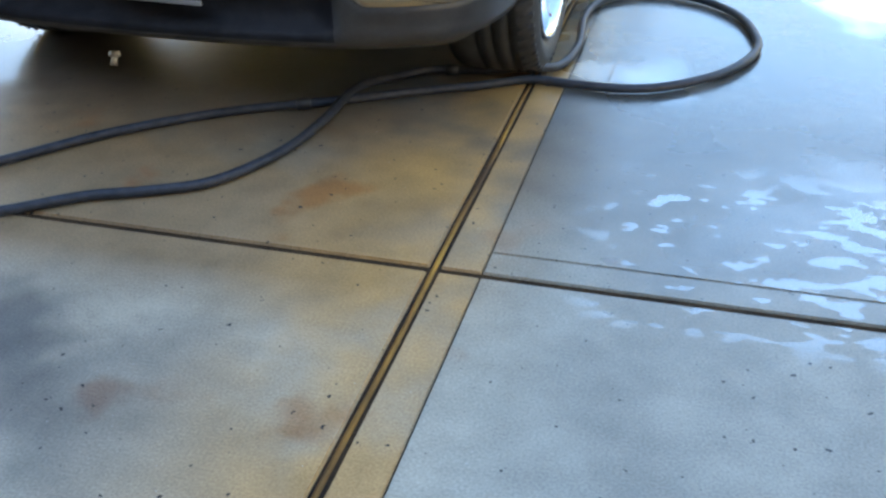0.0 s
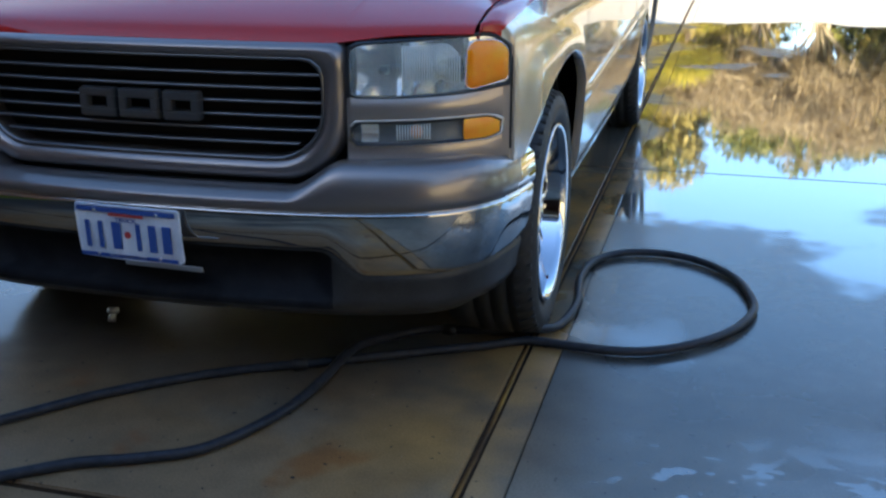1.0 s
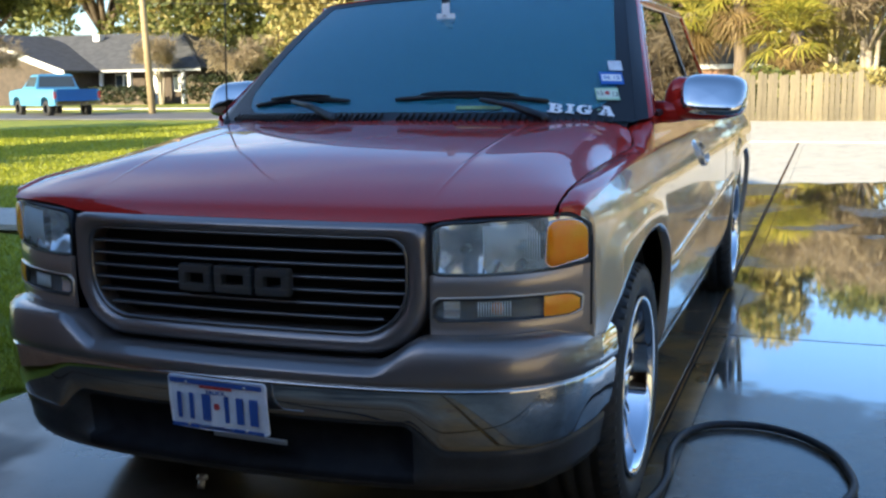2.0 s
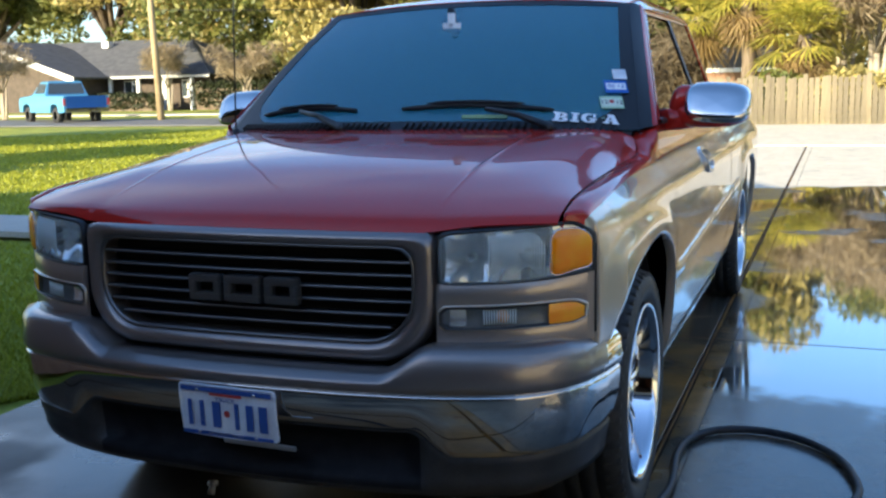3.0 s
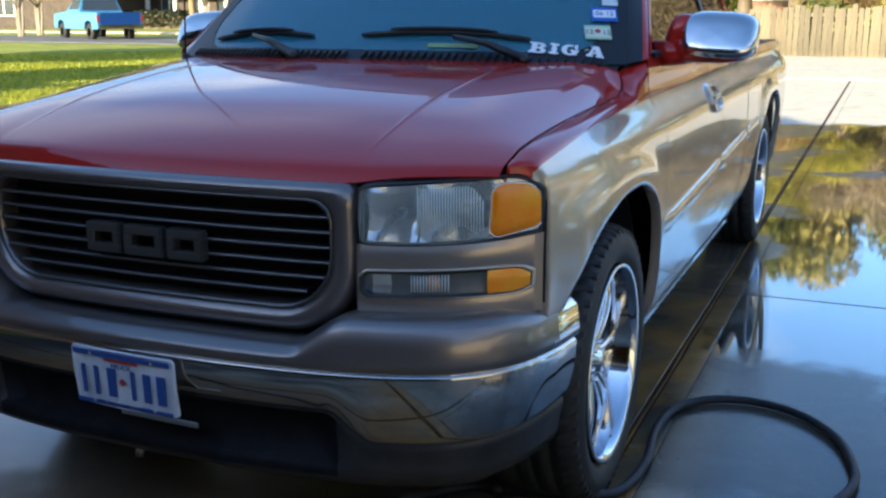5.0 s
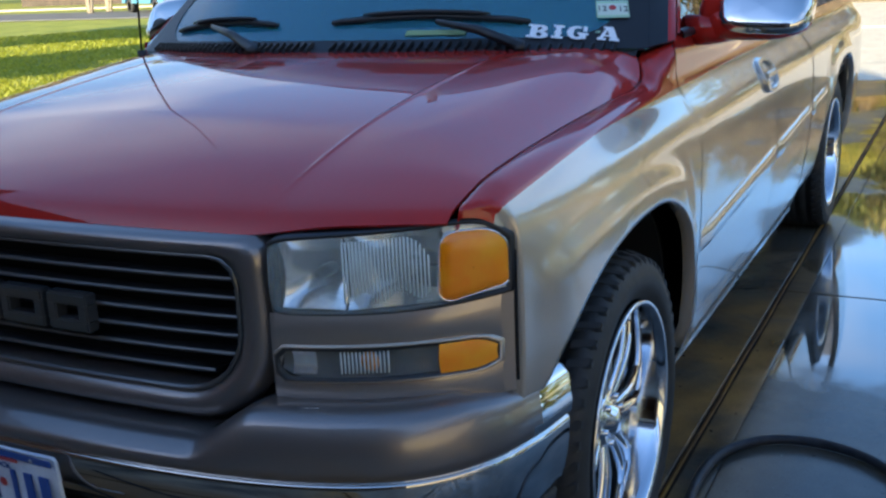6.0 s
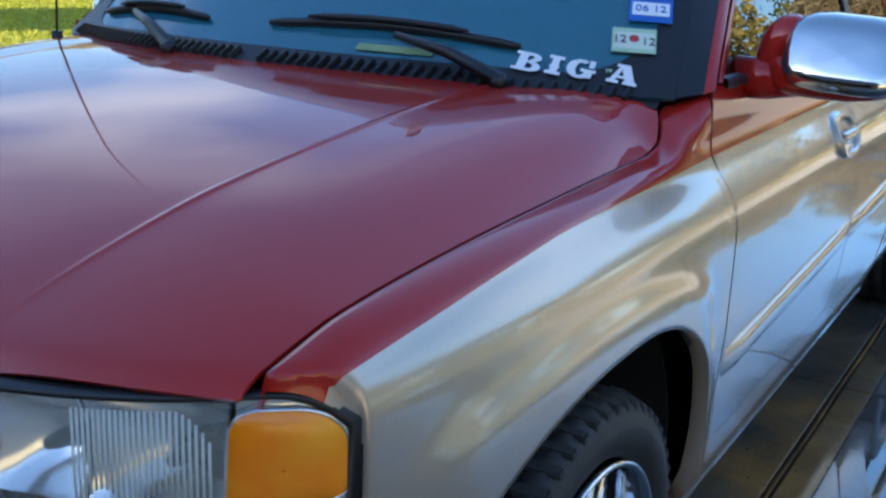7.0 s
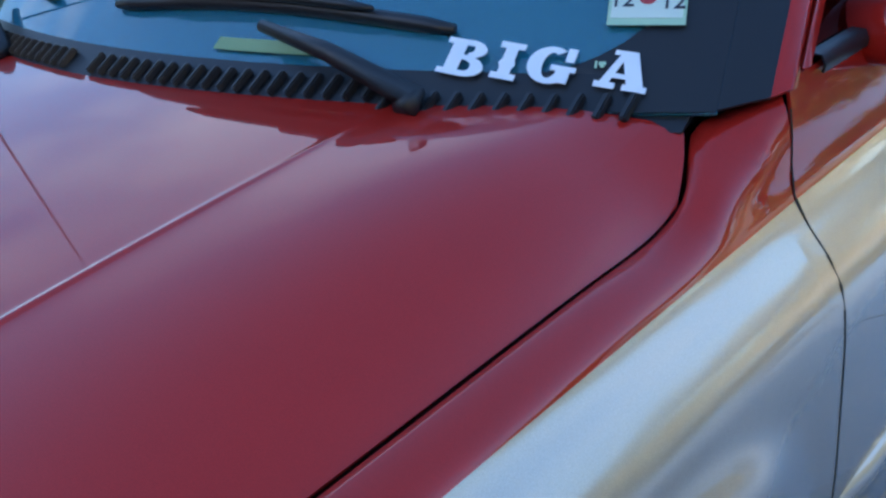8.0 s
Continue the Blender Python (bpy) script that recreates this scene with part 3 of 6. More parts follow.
def side_panel(name, y0, y1, s, sill, top, label="", n=40, nz=26, parent=None, two_tone=True):
    """One side panel between y0 and y1: pewter below the tone line, red above it."""
    rows, m = [], []
    ys = span(y0, y1, n)
    for ax in (AX_F, AX_R):
        for e in (ax - ARCH_F + 0.001, ax - ARCH_F * 0.97, ax - ARCH_F * 0.9, ax + ARCH_R * 0.9, ax + ARCH_R * 0.97, ax + ARCH_R - 0.001):
            if y0 < e < y1:
                ys.append(e)
    for y in sorted(ys):
        zb, zt, zt2 = bottom_z(y, sill), lerp1(y, TONE), top(y)
        col = [(s * (side_x(y, zb) - 0.030), y, zb + 0.004)] + [(s * side_x(y, z), y, z) for z in span(zb, zt, nz)]
        for k in range(1, 9):
            z = zt + (zt2 - zt) * k / 8
            col.append((s * side_x(y, z), y, z))
        rows.append(col)
    bm = grid(rows, pick=lambda i, j: 1 if (two_tone and j >= nz) else 0)
    return part(name, bm, [PEWTER, RED], parent or truck, label, thick=0.004)


INNER = [(1.30, 0.8730), (1.34, 0.8710), (1.365, 0.864), (1.39, 0.852), (1.415, 0.839), (1.435, 0.842), (1.46, 0.868), (1.4885, 0.903)]


def fender_panel(s):
    rows = []
    ys = span(0.255, 1.4885, 68) + [AX_F - ARCH_F + 0.001, AX_F + ARCH_R - 0.001, AX_F - ARCH_F * 0.96, AX_F + ARCH_R * 0.96]
    nz = 28
    for y in sorted(ys):
        zb, zt, ze = bottom_z(y, 0.70 if y < AX_F else 0.40), lerp1(y, TONE), lerp1(y, EDGE)
        col = [(s * (side_x(y, zb) - 0.030), y, zb + 0.004)] + [(s * side_x(y, z), y, z) for z in span(zb, zt, nz)]
        xt = side_x(y, zt)
        # red shoulder from the tone line over to the hood gap; the rear end climbs to the pillar
        up = smooth01((y - 1.24) / 0.245)
        xin, zin = lerp1(y, INNER), ze + 0.003 + 0.010 * up
        for k in range(1, 13):
            u = k / 12
            z = zt + (zin - zt) * ((1 - up) * (1 - (1 - u) ** 2.0) + up * u)
            x = xt + (xin - xt) * u ** 1.35
            x += (side_x(y, z) - x) * up * (1 - u ** 4)
            col.append((s * x, y, z))
        col.append((s * (xin - 0.004), y, zin - 0.03))
        col = [(x, max(q, front_y(min(abs(x), 0.937)) + 0.010 - 0.010 * min(1.0, max(0.0, (0.937 - abs(x)) / 0.05))), z) for x, q, z in col]
        if not rows:
            rows.append([(x * 0.995, q + 0.01, z) if z < 1.0 else (x, front_y(min(abs(x), 0.937)) - 0.002, min(z, lamp_top(min(abs(x), 0.933)) + 0.010)) for x, q, z in col])
        rows.append(col)
    bm = grid(rows, pick=lambda i, j: 1 if j >= nz else 0)
    ob = part("fender", bm, [PEWTER, RED], truck, "front fender, red shoulder over pewter side", thick=0.004)
    # dark wheel well behind the arch
    bm = bmesh.new()
    arc = [[(s * x, AX_F + (ARCH_R if math.cos(a) > 0 else ARCH_F) * 1.02 * math.cos(a), HUB + 0.545 * math.sin(a) ** 0.8) for x in (0.905, 0.62)] for a in span(0.06, math.pi - 0.06, 24)]
    grid(arc, bm=bm)
    part("wheel_well", bm, DARK, truck, thick=0.01)
    return ob


for s in (1, -1):
    fender_panel(s)
    door = side_panel("door", 1.4925, 2.6665, s, 0.335, lambda y: 1.255, "front door, pewter below and red above the tone line", 40)
    side_panel("cab_side", 2.668, CAB_END, s, 0.335, lambda y: 1.255, "rear cab side", 24)
    side_panel("bed_side", CAB_END + 0.028, BED_END, s, 0.40, lambda y: 1.19, "pickup bed side", 70)
    bm = grid([[(s * x, AX_R + (ARCH_R if math.cos(a) > 0 else ARCH_F) * 1.02 * math.cos(a), HUB + 0.545 * math.sin(a) ** 0.8) for x in (0.905, 0.62)] for a in span(0.06, math.pi - 0.06, 24)])
    part("wheel_well", bm, DARK, truck, thick=0.01)
    # pale rub strip along the lower doors and bed
    for a, b in ((1.512, 2.655), (2.677, CAB_END - 0.01), (CAB_END + 0.04, AX_R - ARCH_F - 0.04)):
        rows = []
        for y in span(a, b, 14):
            zc = 0.700 + 0.041 * (y - 1.51)
            e = min(1.0, (y - a) / 0.03 + 0.2, (b - y) / 0.03 + 0.2)
            rows.append([(s * (side_x(y, zc + dz) + o * e), y, zc + dz) for dz, o in ((-0.034, 0), (-0.030, 0.009), (-0.012, 0.014), (0.012, 0.014), (0.030, 0.009), (0.034, 0))])
        part("side_moulding", grid(rows), PEWTER, truck, "pewter rub strip")
    # rocker sill below the doors
    bm = grid([[(s * x, y, z) for x, z in ((0.80, 0.335), (0.905, 0.325), (0.918, 0.334), (0.915, 0.35))] for y in span(1.44, CAB_END, 8)])
    part("sill", bm, CHROME, truck, "bright sill edge", thick=0.004)
    # door handle: oval bezel, dark pocket and pull
    hy, hz = 2.505, 1.045
    ring = lambda a, b, o: [(s * (side_x(hy, hz + b * math.copysign(abs(math.sin(t)) ** 0.7, math.sin(t))) + o), hy + a * math.copysign(abs(math.cos(t)) ** 0.7, math.cos(t)), hz + b * math.copysign(abs(math.sin(t)) ** 0.7, math.sin(t))) for t in span(0, 2 * math.pi, 33)[:-1]]
    bm = grid([ring(0.118, 0.062, -0.004), ring(0.112, 0.057, 0.014), ring(0.100, 0.046, 0.016), ring(0.094, 0.042, 0.0)], close=True)
    handle = part("door_handle", bm, PEWTER, door, "pewter handle bezel with a dark pocket")
    bm = grid([ring(0.096, 0.043, 0.002), ring(0.05, 0.02, -0.012), ring(0.002, 0.002, -0.014)], close=True)
    part("pocket", bm, SEAM, handle)
    bm = grid([[(s * (side_x(hy, hz) + o), y, hz + dz) for o, dz in ((0.004, -0.012), (0.018, -0.012), (0.018, 0.012), (0.004, 0.012))] for y in span(hy - 0.085, hy + 0.06, 6)])
    part("pull", bm, PEWTER, handle, thick=0.004)

# dark lines of the panel gaps
for s in (1, -1):
    for ya, yb, z0, z1, o in ((1.4885, 1.4928, 0.42, 1.225, 0.0026), (2.6655, 2.6690, 0.35, 1.25, 0.0024), (CAB_END - 0.002, CAB_END + 0.030, 0.40, 1.19, -0.004)):
        part("panel_gap", grid([[(s * (side_x(y, z) + o), y, z) for y in (ya, yb)] for z in span(z0, z1, 26)]), SEAM, truck)
# tailgate and bed
bm = box(-0.90, BED_END - 0.03, 0.55, 0.90, BED_END + 0.01, 1.185, 0.012)
part("tailgate", bm, PEWTER, truck, smooth=False)
bm = box(-0.88, CAB_END + 0.05, 0.72, 0.88, BED_END - 0.04, 0.76)
part("bed_floor", bm, DARK, truck, smooth=False)
bm = box(-0.90, BED_END + 0.01, 0.42, 0.90, BED_END + 0.12, 0.62, 0.03)
part("rear_bumper", bm, CHROME, truck, smooth=False)


# ---- cab: windshield, roof, pillars, side glass ----
def ws_base(x):
    return 1.19 + 0.33 * x * x


def ws_point(x01, v):
    """Windshield at a share across (-1 to 1) and up (0 to 1)."""
    k = 1.0 if x01 > 0 else 0.965
    xb, xt = 0.858 * x01 * k, 0.688 * x01 * k
    b = Vector((xb, ws_base(xb), 1.238 - 0.010 * x01 ** 2))
    t = Vector((xt, 2.03 + 0.14 * xt * xt, 1.752 - 0.028 * x01 ** 2))
    p = b.lerp(t, v)
    p.z += 0.022 * math.sin(math.pi * v)
    p.y -= 0.016 * math.sin(math.pi * v)
    return p


bm = grid([[ws_point(u, v) for u in span(-1, 1, 33)] for v in span(0, 1, 17)])
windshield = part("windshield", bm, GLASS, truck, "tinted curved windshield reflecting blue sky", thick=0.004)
# black painted border of the glass
def border(u0, u1, v0, v1, nu=4, nv=4):
    off = Vector((0, -0.002, 0.003))
    return grid([[ws_point(u, v) + off for u in span(u0, u1, nu)] for v in span(v0, v1, nv)])
for a in ((-1, -0.938, 0, 1, 3, 14), (0.938, 1, 0, 1, 3, 14), (-1, 1, 0, 0.055, 30, 3), (-1, 1, 0.955, 1, 30, 3)):
    part("glass_border", border(*a), BLACK, windshield, thick=0.002)
for s in (1, -1):       # rounded inner corners of the border
    rows = [[ws_point(s * 0.94, 0.055).lerp(ws_point(s * (0.94 - 0.17 * (1 - math.sin(a))), 0.055 + 0.20 * (1 - math.cos(a))), k) + Vector((0, -0.002, 0.003)) for k in (0.02, 0.5, 1.0)] for a in span(0, math.pi / 2, 10)]
    part("glass_border", grid(rows), BLACK, windshield, thick=0.002)
def roof_z(x, y):
    return 1.80 - 0.048 * (abs(x) / 0.69) ** 2.4 - 0.05 * max(0.0, (2.45 - y) / 0.42) ** 2 - 0.02 * max(0.0, (y - 3.0) / 0.5) ** 2
rows = []
for v in span(0, 1, 20):
    rows.append([(x, (2.03 + 0.14 * x * x) * (1 - v) + 3.46 * v, roof_z(x, (2.03 + 0.14 * x * x) * (1 - v) + 3.46 * v)) for x in span(-0.688, 0.688, 25)])
part("roof", grid(rows), RED, truck, "red roof panel", thick=0.02)


def up_x(z):
    return 0.910 - (z - 1.25) * 0.38


for s in (1, -1):
    A0 = [ws_point(s, v) for v in span(0, 1, 15)]
    A1 = [Vector((s * (1.0 if s > 0 else 0.965) * up_x(1.245 + (1.70 - 1.245) * v), 1.500 + (2.15 - 1.500) * v, 1.245 + (1.70 - 1.245) * v)) for v in span(0, 1, 15)]
    rows = []
    for p, q in zip(A0, A1):
        mid = p.lerp(q, 0.5) + Vector((s * 0.014, 0.004, 0.004))
        rows.append([p + Vector((0, 0.0, 0.004)), p.lerp(mid, 0.5) + Vector((s * 0.004, 0.0, 0.004)), mid, mid.lerp(q, 0.5) + Vector((s * 0.008, -0.004, 0.004)), q, q + Vector((-s * 0.03, 0.01, 0))])
    part("windshield_pillar", grid(rows, pick=lambda i, j: 1 if j < 2 else 0), [RED, BLACK], truck, "red windshield pillar", thick=0.004)
    # roof rail over the side glass
    rows = []
    for y in span(2.14, 3.47, 14):
        xr = 0.688
        rows.append([(s * xr, y, roof_z(xr, y)), (s * 0.712, y, roof_z(xr, y) - 0.014), (s * 0.728, y, 1.722), (s * up_x(1.69), y, 1.69), (s * (up_x(1.69) - 0.03), y, 1.685)])
    part("roof_rail", grid(rows), RED, truck, thick=0.006)
    def sill_strip(ya, yb, z0, z1, o=0.0, n=3):
        return [[(s * (up_x(z) + o), y, z) for z in span(z0, z1, 8)] for y in span(ya, yb, n)]
    part("rear_pillar", grid(sill_strip(3.43, 3.49, 1.25, 1.70)), RED, truck, thick=0.006)
    part("middle_pillar", grid(sill_strip(2.80, 2.86, 1.25, 1.70, -0.006)), BLACK, truck, "black pillar between the side windows", thick=0.006)
    def fore(z):
        return 1.500 + (z - 1.245) * 0.650 / 0.455
    rows = [[(s * (up_x(z) - 0.012), fore(z) + (2.80 - fore(z)) * u, z) for u in span(0, 1, 8)] for z in span(1.25, 1.695, 8)]
    part("side_window", grid(rows), TINTED, truck, "dark tinted side glass", thick=0.004)
    part("quarter_window", grid(sill_strip(2.86, 3.43, 1.25, 1.695, -0.006)), TINTED, truck, "dark tinted quarter glass", thick=0.004)
    part("window_trim", grid([[(s * (up_x(1.25) + dx), y, 1.25 + dz) for dx, dz in ((-0.012, 0.016), (0.004, 0.014), (0.008, 0.004), (0.006, -0.004))] for y in span(1.56, 3.40, 10)]), BLACK, truck, thick=0.003)
    rows = [[(s * (up_x(z) + o), fore(z) + d, z) for o, d in ((0.004, -0.004), (0.008, 0.008), (-0.004, 0.022))] for z in span(1.26, 1.69, 10)]
    part("window_frame", grid(rows), RED, truck, thick=0.004)
# cab back wall with its window
bm = grid([[(x, 3.49, z) for x in span(-0.72 - 0.16 * (1.70 - z) / 0.45, 0.72 + 0.16 * (1.70 - z) / 0.45, 8)] for z in (1.0, 1.26)])
part("cab_back", bm, RED, truck, thick=0.02)
part("rear_window", grid([[(x, 3.47, z) for x in span(-0.72 - 0.10 * (1.72 - z) / 0.45, 0.72 + 0.10 * (1.72 - z) / 0.45, 8)] for z in span(1.26, 1.73, 4)]), TINTED, truck, thick=0.004)

# cabin: dash, seats, steering wheel, mirror
bm = grid([[(x, ws_base(x) + 0.06 + 0.50 * v, 1.205 + 0.012 * math.sin(3 * v) - 0.10 * max(0, v - 0.75) * 4) for x in span(-0.80, 0.80, 18)] for v in span(0, 1, 9)])
part("dashboard", bm, DASH, truck, "grey dashboard behind the windshield", thick=0.03)
for x in (-0.38, 0.38):
    bm = box(x - 0.25, 2.55, 0.95, x + 0.25, 2.70, 1.46, 0.05, m=None)
    box(x - 0.13, 2.60, 1.47, x + 0.13, 2.70, 1.66, 0.04, bm)
    box(x - 0.25, 2.15, 0.80, x + 0.25, 2.62, 0.98, 0.05, bm)
    part("seat", bm, SEATS, truck, "dark cloth front seat")
bm = tube([(0.38 + 0.19 * math.cos(a), 1.98 + 0.07 * math.sin(a), 1.16 + 0.175 * math.sin(a)) for a in span(0, 2 * math.pi, 29)], 0.014, 8, cap=False)
part("steering_wheel", bm, DASH, truck)
bm = box(-0.11, 1.83, 1.585, 0.11, 1.86, 1.645, 0.014)
box(-0.012, 1.80, 1.64, 0.012, 1.84, 1.72, 0.003, bm)
part("rear_view_mirror", bm, BLACK, truck)
bm = box(-0.035, 1.800, 1.572, 0.045, 1.804, 1.658, 0.001)
box(-0.012, 1.799, 1.652, 0.022, 1.803, 1.70, 0.001, bm)
part("hanging_tag", bm, WHITE, truck, "white tag hanging under the mirror", smooth=False)

def on_glass(x, v, o=0.015):
    u = x / (0.858 + (0.688 - 0.858) * v)
    return ws_point(u, v) + Vector((0, -o * 0.55, o * 0.83))


# cowl: black louvred panel between hood and glass
rows = []
for x in span(-0.832, 0.832, 60):
    y0, y1 = hood_rear(x) + 0.035, ws_base(x) + 0.03
    y1 = max(y1, y0 + 0.03)
    rows.append([(x, y0 + (y1 - y0) * v, 1.222 + 0.020 * v + 0.004 * math.sin(v * 3) - 0.012 * (abs(x) / 0.83) ** 2) for v in span(0, 1, 5)])
cowl = part("cowl", grid(rows), BLACK, truck, "black plastic cowl with louvres", thick=0.01)
louvre = None
for k in range(62):
    x = -0.78 + 1.56 * k / 61
    if abs(x) < 0.03:
        continue
    bm = box(-0.0045, -0.017, 0, 0.0045, 0.017, 0.011, 0.002)
    ob = part("louvre", bm, BLACK, cowl, smooth=False) if louvre is None else new("louvre", louvre.data)
    louvre = louvre or ob
    ob.parent = cowl
    p = on_glass(x, 0.022 if x < 0.5 else 0.002, 0.004)
    ob.matrix_basis = pose(p.x, p.y, p.z, 38, 0, -22 + 25 * x)


# wipers
for base, elbow, t0, t1 in (((0.565, 0.00), (0.325, 0.088), (-0.01, 0.125), (0.555, 0.115)), ((-0.235, 0.00), (-0.47, 0.085), (-0.70, 0.10), (-0.21, 0.12))):
    arm = empty("wiper", parent=truck)
    arm["label"] = "black windshield wiper at rest"
    p0, p1 = on_glass(*base, 0.02), on_glass(*elbow, 0.035)
    part("wiper_arm", tube([p0 + Vector((0, -0.02, -0.01)), p0, p0.lerp(p1, 0.5) + Vector((0, -0.008, 0.012)), p1], [0.017, 0.016, 0.012, 0.008], 8), BLACK, arm)
    line = [on_glass(t0[0] + (t1[0] - t0[0]) * u, t0[1] + (t1[1] - t0[1]) * u + 0.025 * math.sin(math.pi * u), 0.010) for u in span(0, 1, 16)]
    part("blade", tube(line, [0.006] + [0.010] * 14 + [0.006], 6), BLACK, arm)
    line = [on_glass(t0[0] + (t1[0] - t0[0]) * u, t0[1] + (t1[1] - t0[1]) * u + 0.025 * math.sin(math.pi * u), 0.026) for u in span(0.18, 0.82, 10)]
    part("blade_bridge", tube(line, [0.003] + [0.007] * 8 + [0.003], 6), BLACK, arm)

# pale green slip of paper under the long wiper
bm = grid([[on_glass(x, v, 0.006) for x in span(0.235, 0.40, 8)] for v in (0.070, 0.080, 0.090)])
part("paper_slip", bm, STICKP, truck, "pale green slip of paper under the wiper", thick=0.001)

# radio antenna at the far cowl corner
bm = tube([(-0.755, 1.31, 1.205), (-0.755, 1.31, 1.245)], 0.014, 10)
tube([(-0.755, 1.31, 1.24), (-0.755, 1.33, 1.62), (-0.755, 1.36, 2.02)], [0.0035, 0.003, 0.002], 6, bm)
part("antenna", bm, BLACK, truck, "thin black whip antenna")


# windshield decals and stickers: they lie on the glass
def glass_frame(x, v, o=0.009):
    p = on_glass(x, v, o)
    ex = (on_glass(x + 0.02, v, o) - on_glass(x - 0.02, v, o)).normalized()
    ev = (on_glass(x, v + 0.02, o) - on_glass(x, v - 0.02, o)).normalized()
    ez = ex.cross(ev).normalized()
    ev = ez.cross(ex)
    m = Matrix((ex, ev, ez)).transposed().to_4x4()
    m.translation = p
    return m


def lettered(name, body, size, m, material, parent, stretch=(1, 1), bold=0.0, label=""):
    me = text_mesh(body, size, 0.0008)
    for v in me.vertices:
        v.co.x *= stretch[0]
        v.co.y *= stretch[1]
    me.materials.clear()
    me.materials.append(material)
    ob = new(name, me)
    ob.parent = parent
    ob.matrix_basis = m
    if label:
        ob["label"] = label
    return ob


def slab_letter(quads, w, h):
    """A heavy slab letter from four-cornered strokes in a unit cell."""
    bm = bmesh.new()
    for k, q in enumerate(quads):
        z = 0.0010 + 0.00004 * k
        lo = [bm.verts.new((x * w, y * h, 0)) for x, y in q]
        hi = [bm.verts.new((x * w, y * h, z)) for x, y in q]
        bm.faces.new(hi)
        for i in range(4):
            bm.faces.new((lo[i], lo[(i + 1) % 4], hi[(i + 1) % 4], hi[i]))
    return bm


def bar(x0, y0, x1, y1):
    return ((x0, y0), (x1, y0), (x1, y1), (x0, y1))


def bow(cx, cy, rx, ry, tx, ty, a0, a1, n=9):
    """A curved stroke: an arc of an oval, tx and ty thick."""
    pt = lambda a, k: (cx + (rx - k * tx) * math.cos(radians(a)), cy + (ry - k * ty) * math.sin(radians(a)))
    return [(pt(a, 1), pt(a, 0), pt(b, 0), pt(b, 1)) for a, b in zip(span(a0, a1, n)[:-1], span(a0, a1, n)[1:])]


decal = empty("decal", parent=truck)
decal["label"] = "white slab-letter decal on the glass"
SLAB = {
    "B": [bar(0, 0, .60, .15), bar(0, .85, .56, 1), bar(.14, .1, .44, .9), bar(.4, .45, .6, .58)] + bow(.56, .28, .40, .28, .28, .14, -90, 90) + bow(.54, .76, .36, .24, .26, .13, -90, 90),
    "I": [bar(0, 0, 1, .16), bar(0, .84, 1, 1), bar(.26, .1, .74, .9), ((.26, .3), (.26, .55), (.16, .42), (.16, .42)), ((.74, .55), (.74, .3), (.84, .42), (.84, .42))],
    "G": bow(.48, .5, .46, .5, .30, .15, 60, 320, 16) + [bar(.50, .38, 1, .52), bar(.62, .08, .90, .42), bar(.74, .64, .92, 1.0)],
    "A": [bar(0, 0, .40, .15), bar(.54, 0, 1, .15), ((.08, .1), (.26, .1), (.50, .95), (.38, .95)), ((.62, .1), (.94, .1), (.68, 1.0), (.36, 1.0)), bar(.26, .28, .70, .40), bar(.24, .88, .68, 1)],
}
for ch, x, w in (("B", 0.560, 0.058), ("I", 0.623, 0.030), ("G", 0.658, 0.058), ("A", 0.734, 0.058)):
    m = glass_frame(x, 0.050 - 0.10 * (x - 0.56))
    part("letter", slab_letter(SLAB[ch], w, 0.049), WHITE, decal, smooth=False).matrix_basis = m @ pose(0, 0, 0.001, 0, 0, -10)
bm = slab_letter((bar(0, 0.1, 0.2, 1), bar(0.35, 0.5, 1, 0.9), bar(0.5, 0.2, 0.85, 0.6)), 0.012, 0.010)
part("small_mark", bm, STICKG, decal, smooth=False).matrix_basis = glass_frame(0.727, 0.058)
for nm, lab, z0, z1, material in (("registration_sticker", "blue-bordered white sticker", 0.222, 0.306, STICKB), ("inspection_sticker", "pale green sticker", 0.122, 0.200, STICKG), ("toll_tag", "small grey tag", 0.315, 0.385, DASH)):
    m = glass_frame(0.745, (z0 + z1) / 2)
    w = 0.026 if nm == "toll_tag" else 0.043
    hgt = 0.5 * (z1 - z0) * 0.98
    st = part(nm, box(-w, -hgt * 0.85, 0, w, hgt * 0.85, 0.001), material if nm != "toll_tag" else PLATE, truck, lab, smooth=False)
    st.matrix_basis = m
    if nm == "registration_sticker":
        part("field", box(-w * 0.86, -hgt * 0.42, 0.001, w * 0.86, hgt * 0.48, 0.0018), WHITE, st, smooth=False)
        lettered("digits", "06 12", 0.026, pose(0, 0.001, 0.0022), STICKB, st, (1.05, 1.0))
    if nm == "inspection_sticker":
        part("field", box(-w * 0.92, -hgt * 0.62, 0.001, w * 0.92, hgt * 0.55, 0.0018), STICKF, st, smooth=False)
        lettered("digits", "12", 0.028, pose(-0.028, 0, 0.0022), INK, st)
        lettered("digits", "12", 0.028, pose(0.028, -0.003, 0.0022), INK, st)
        disc = bmesh.new()
        bmesh.ops.create_circle(disc, cap_ends=True, radius=0.010, segments=16)
        part("seal", disc, PLATER, st, smooth=False).location = (0.0, 0.004, 0.0022)


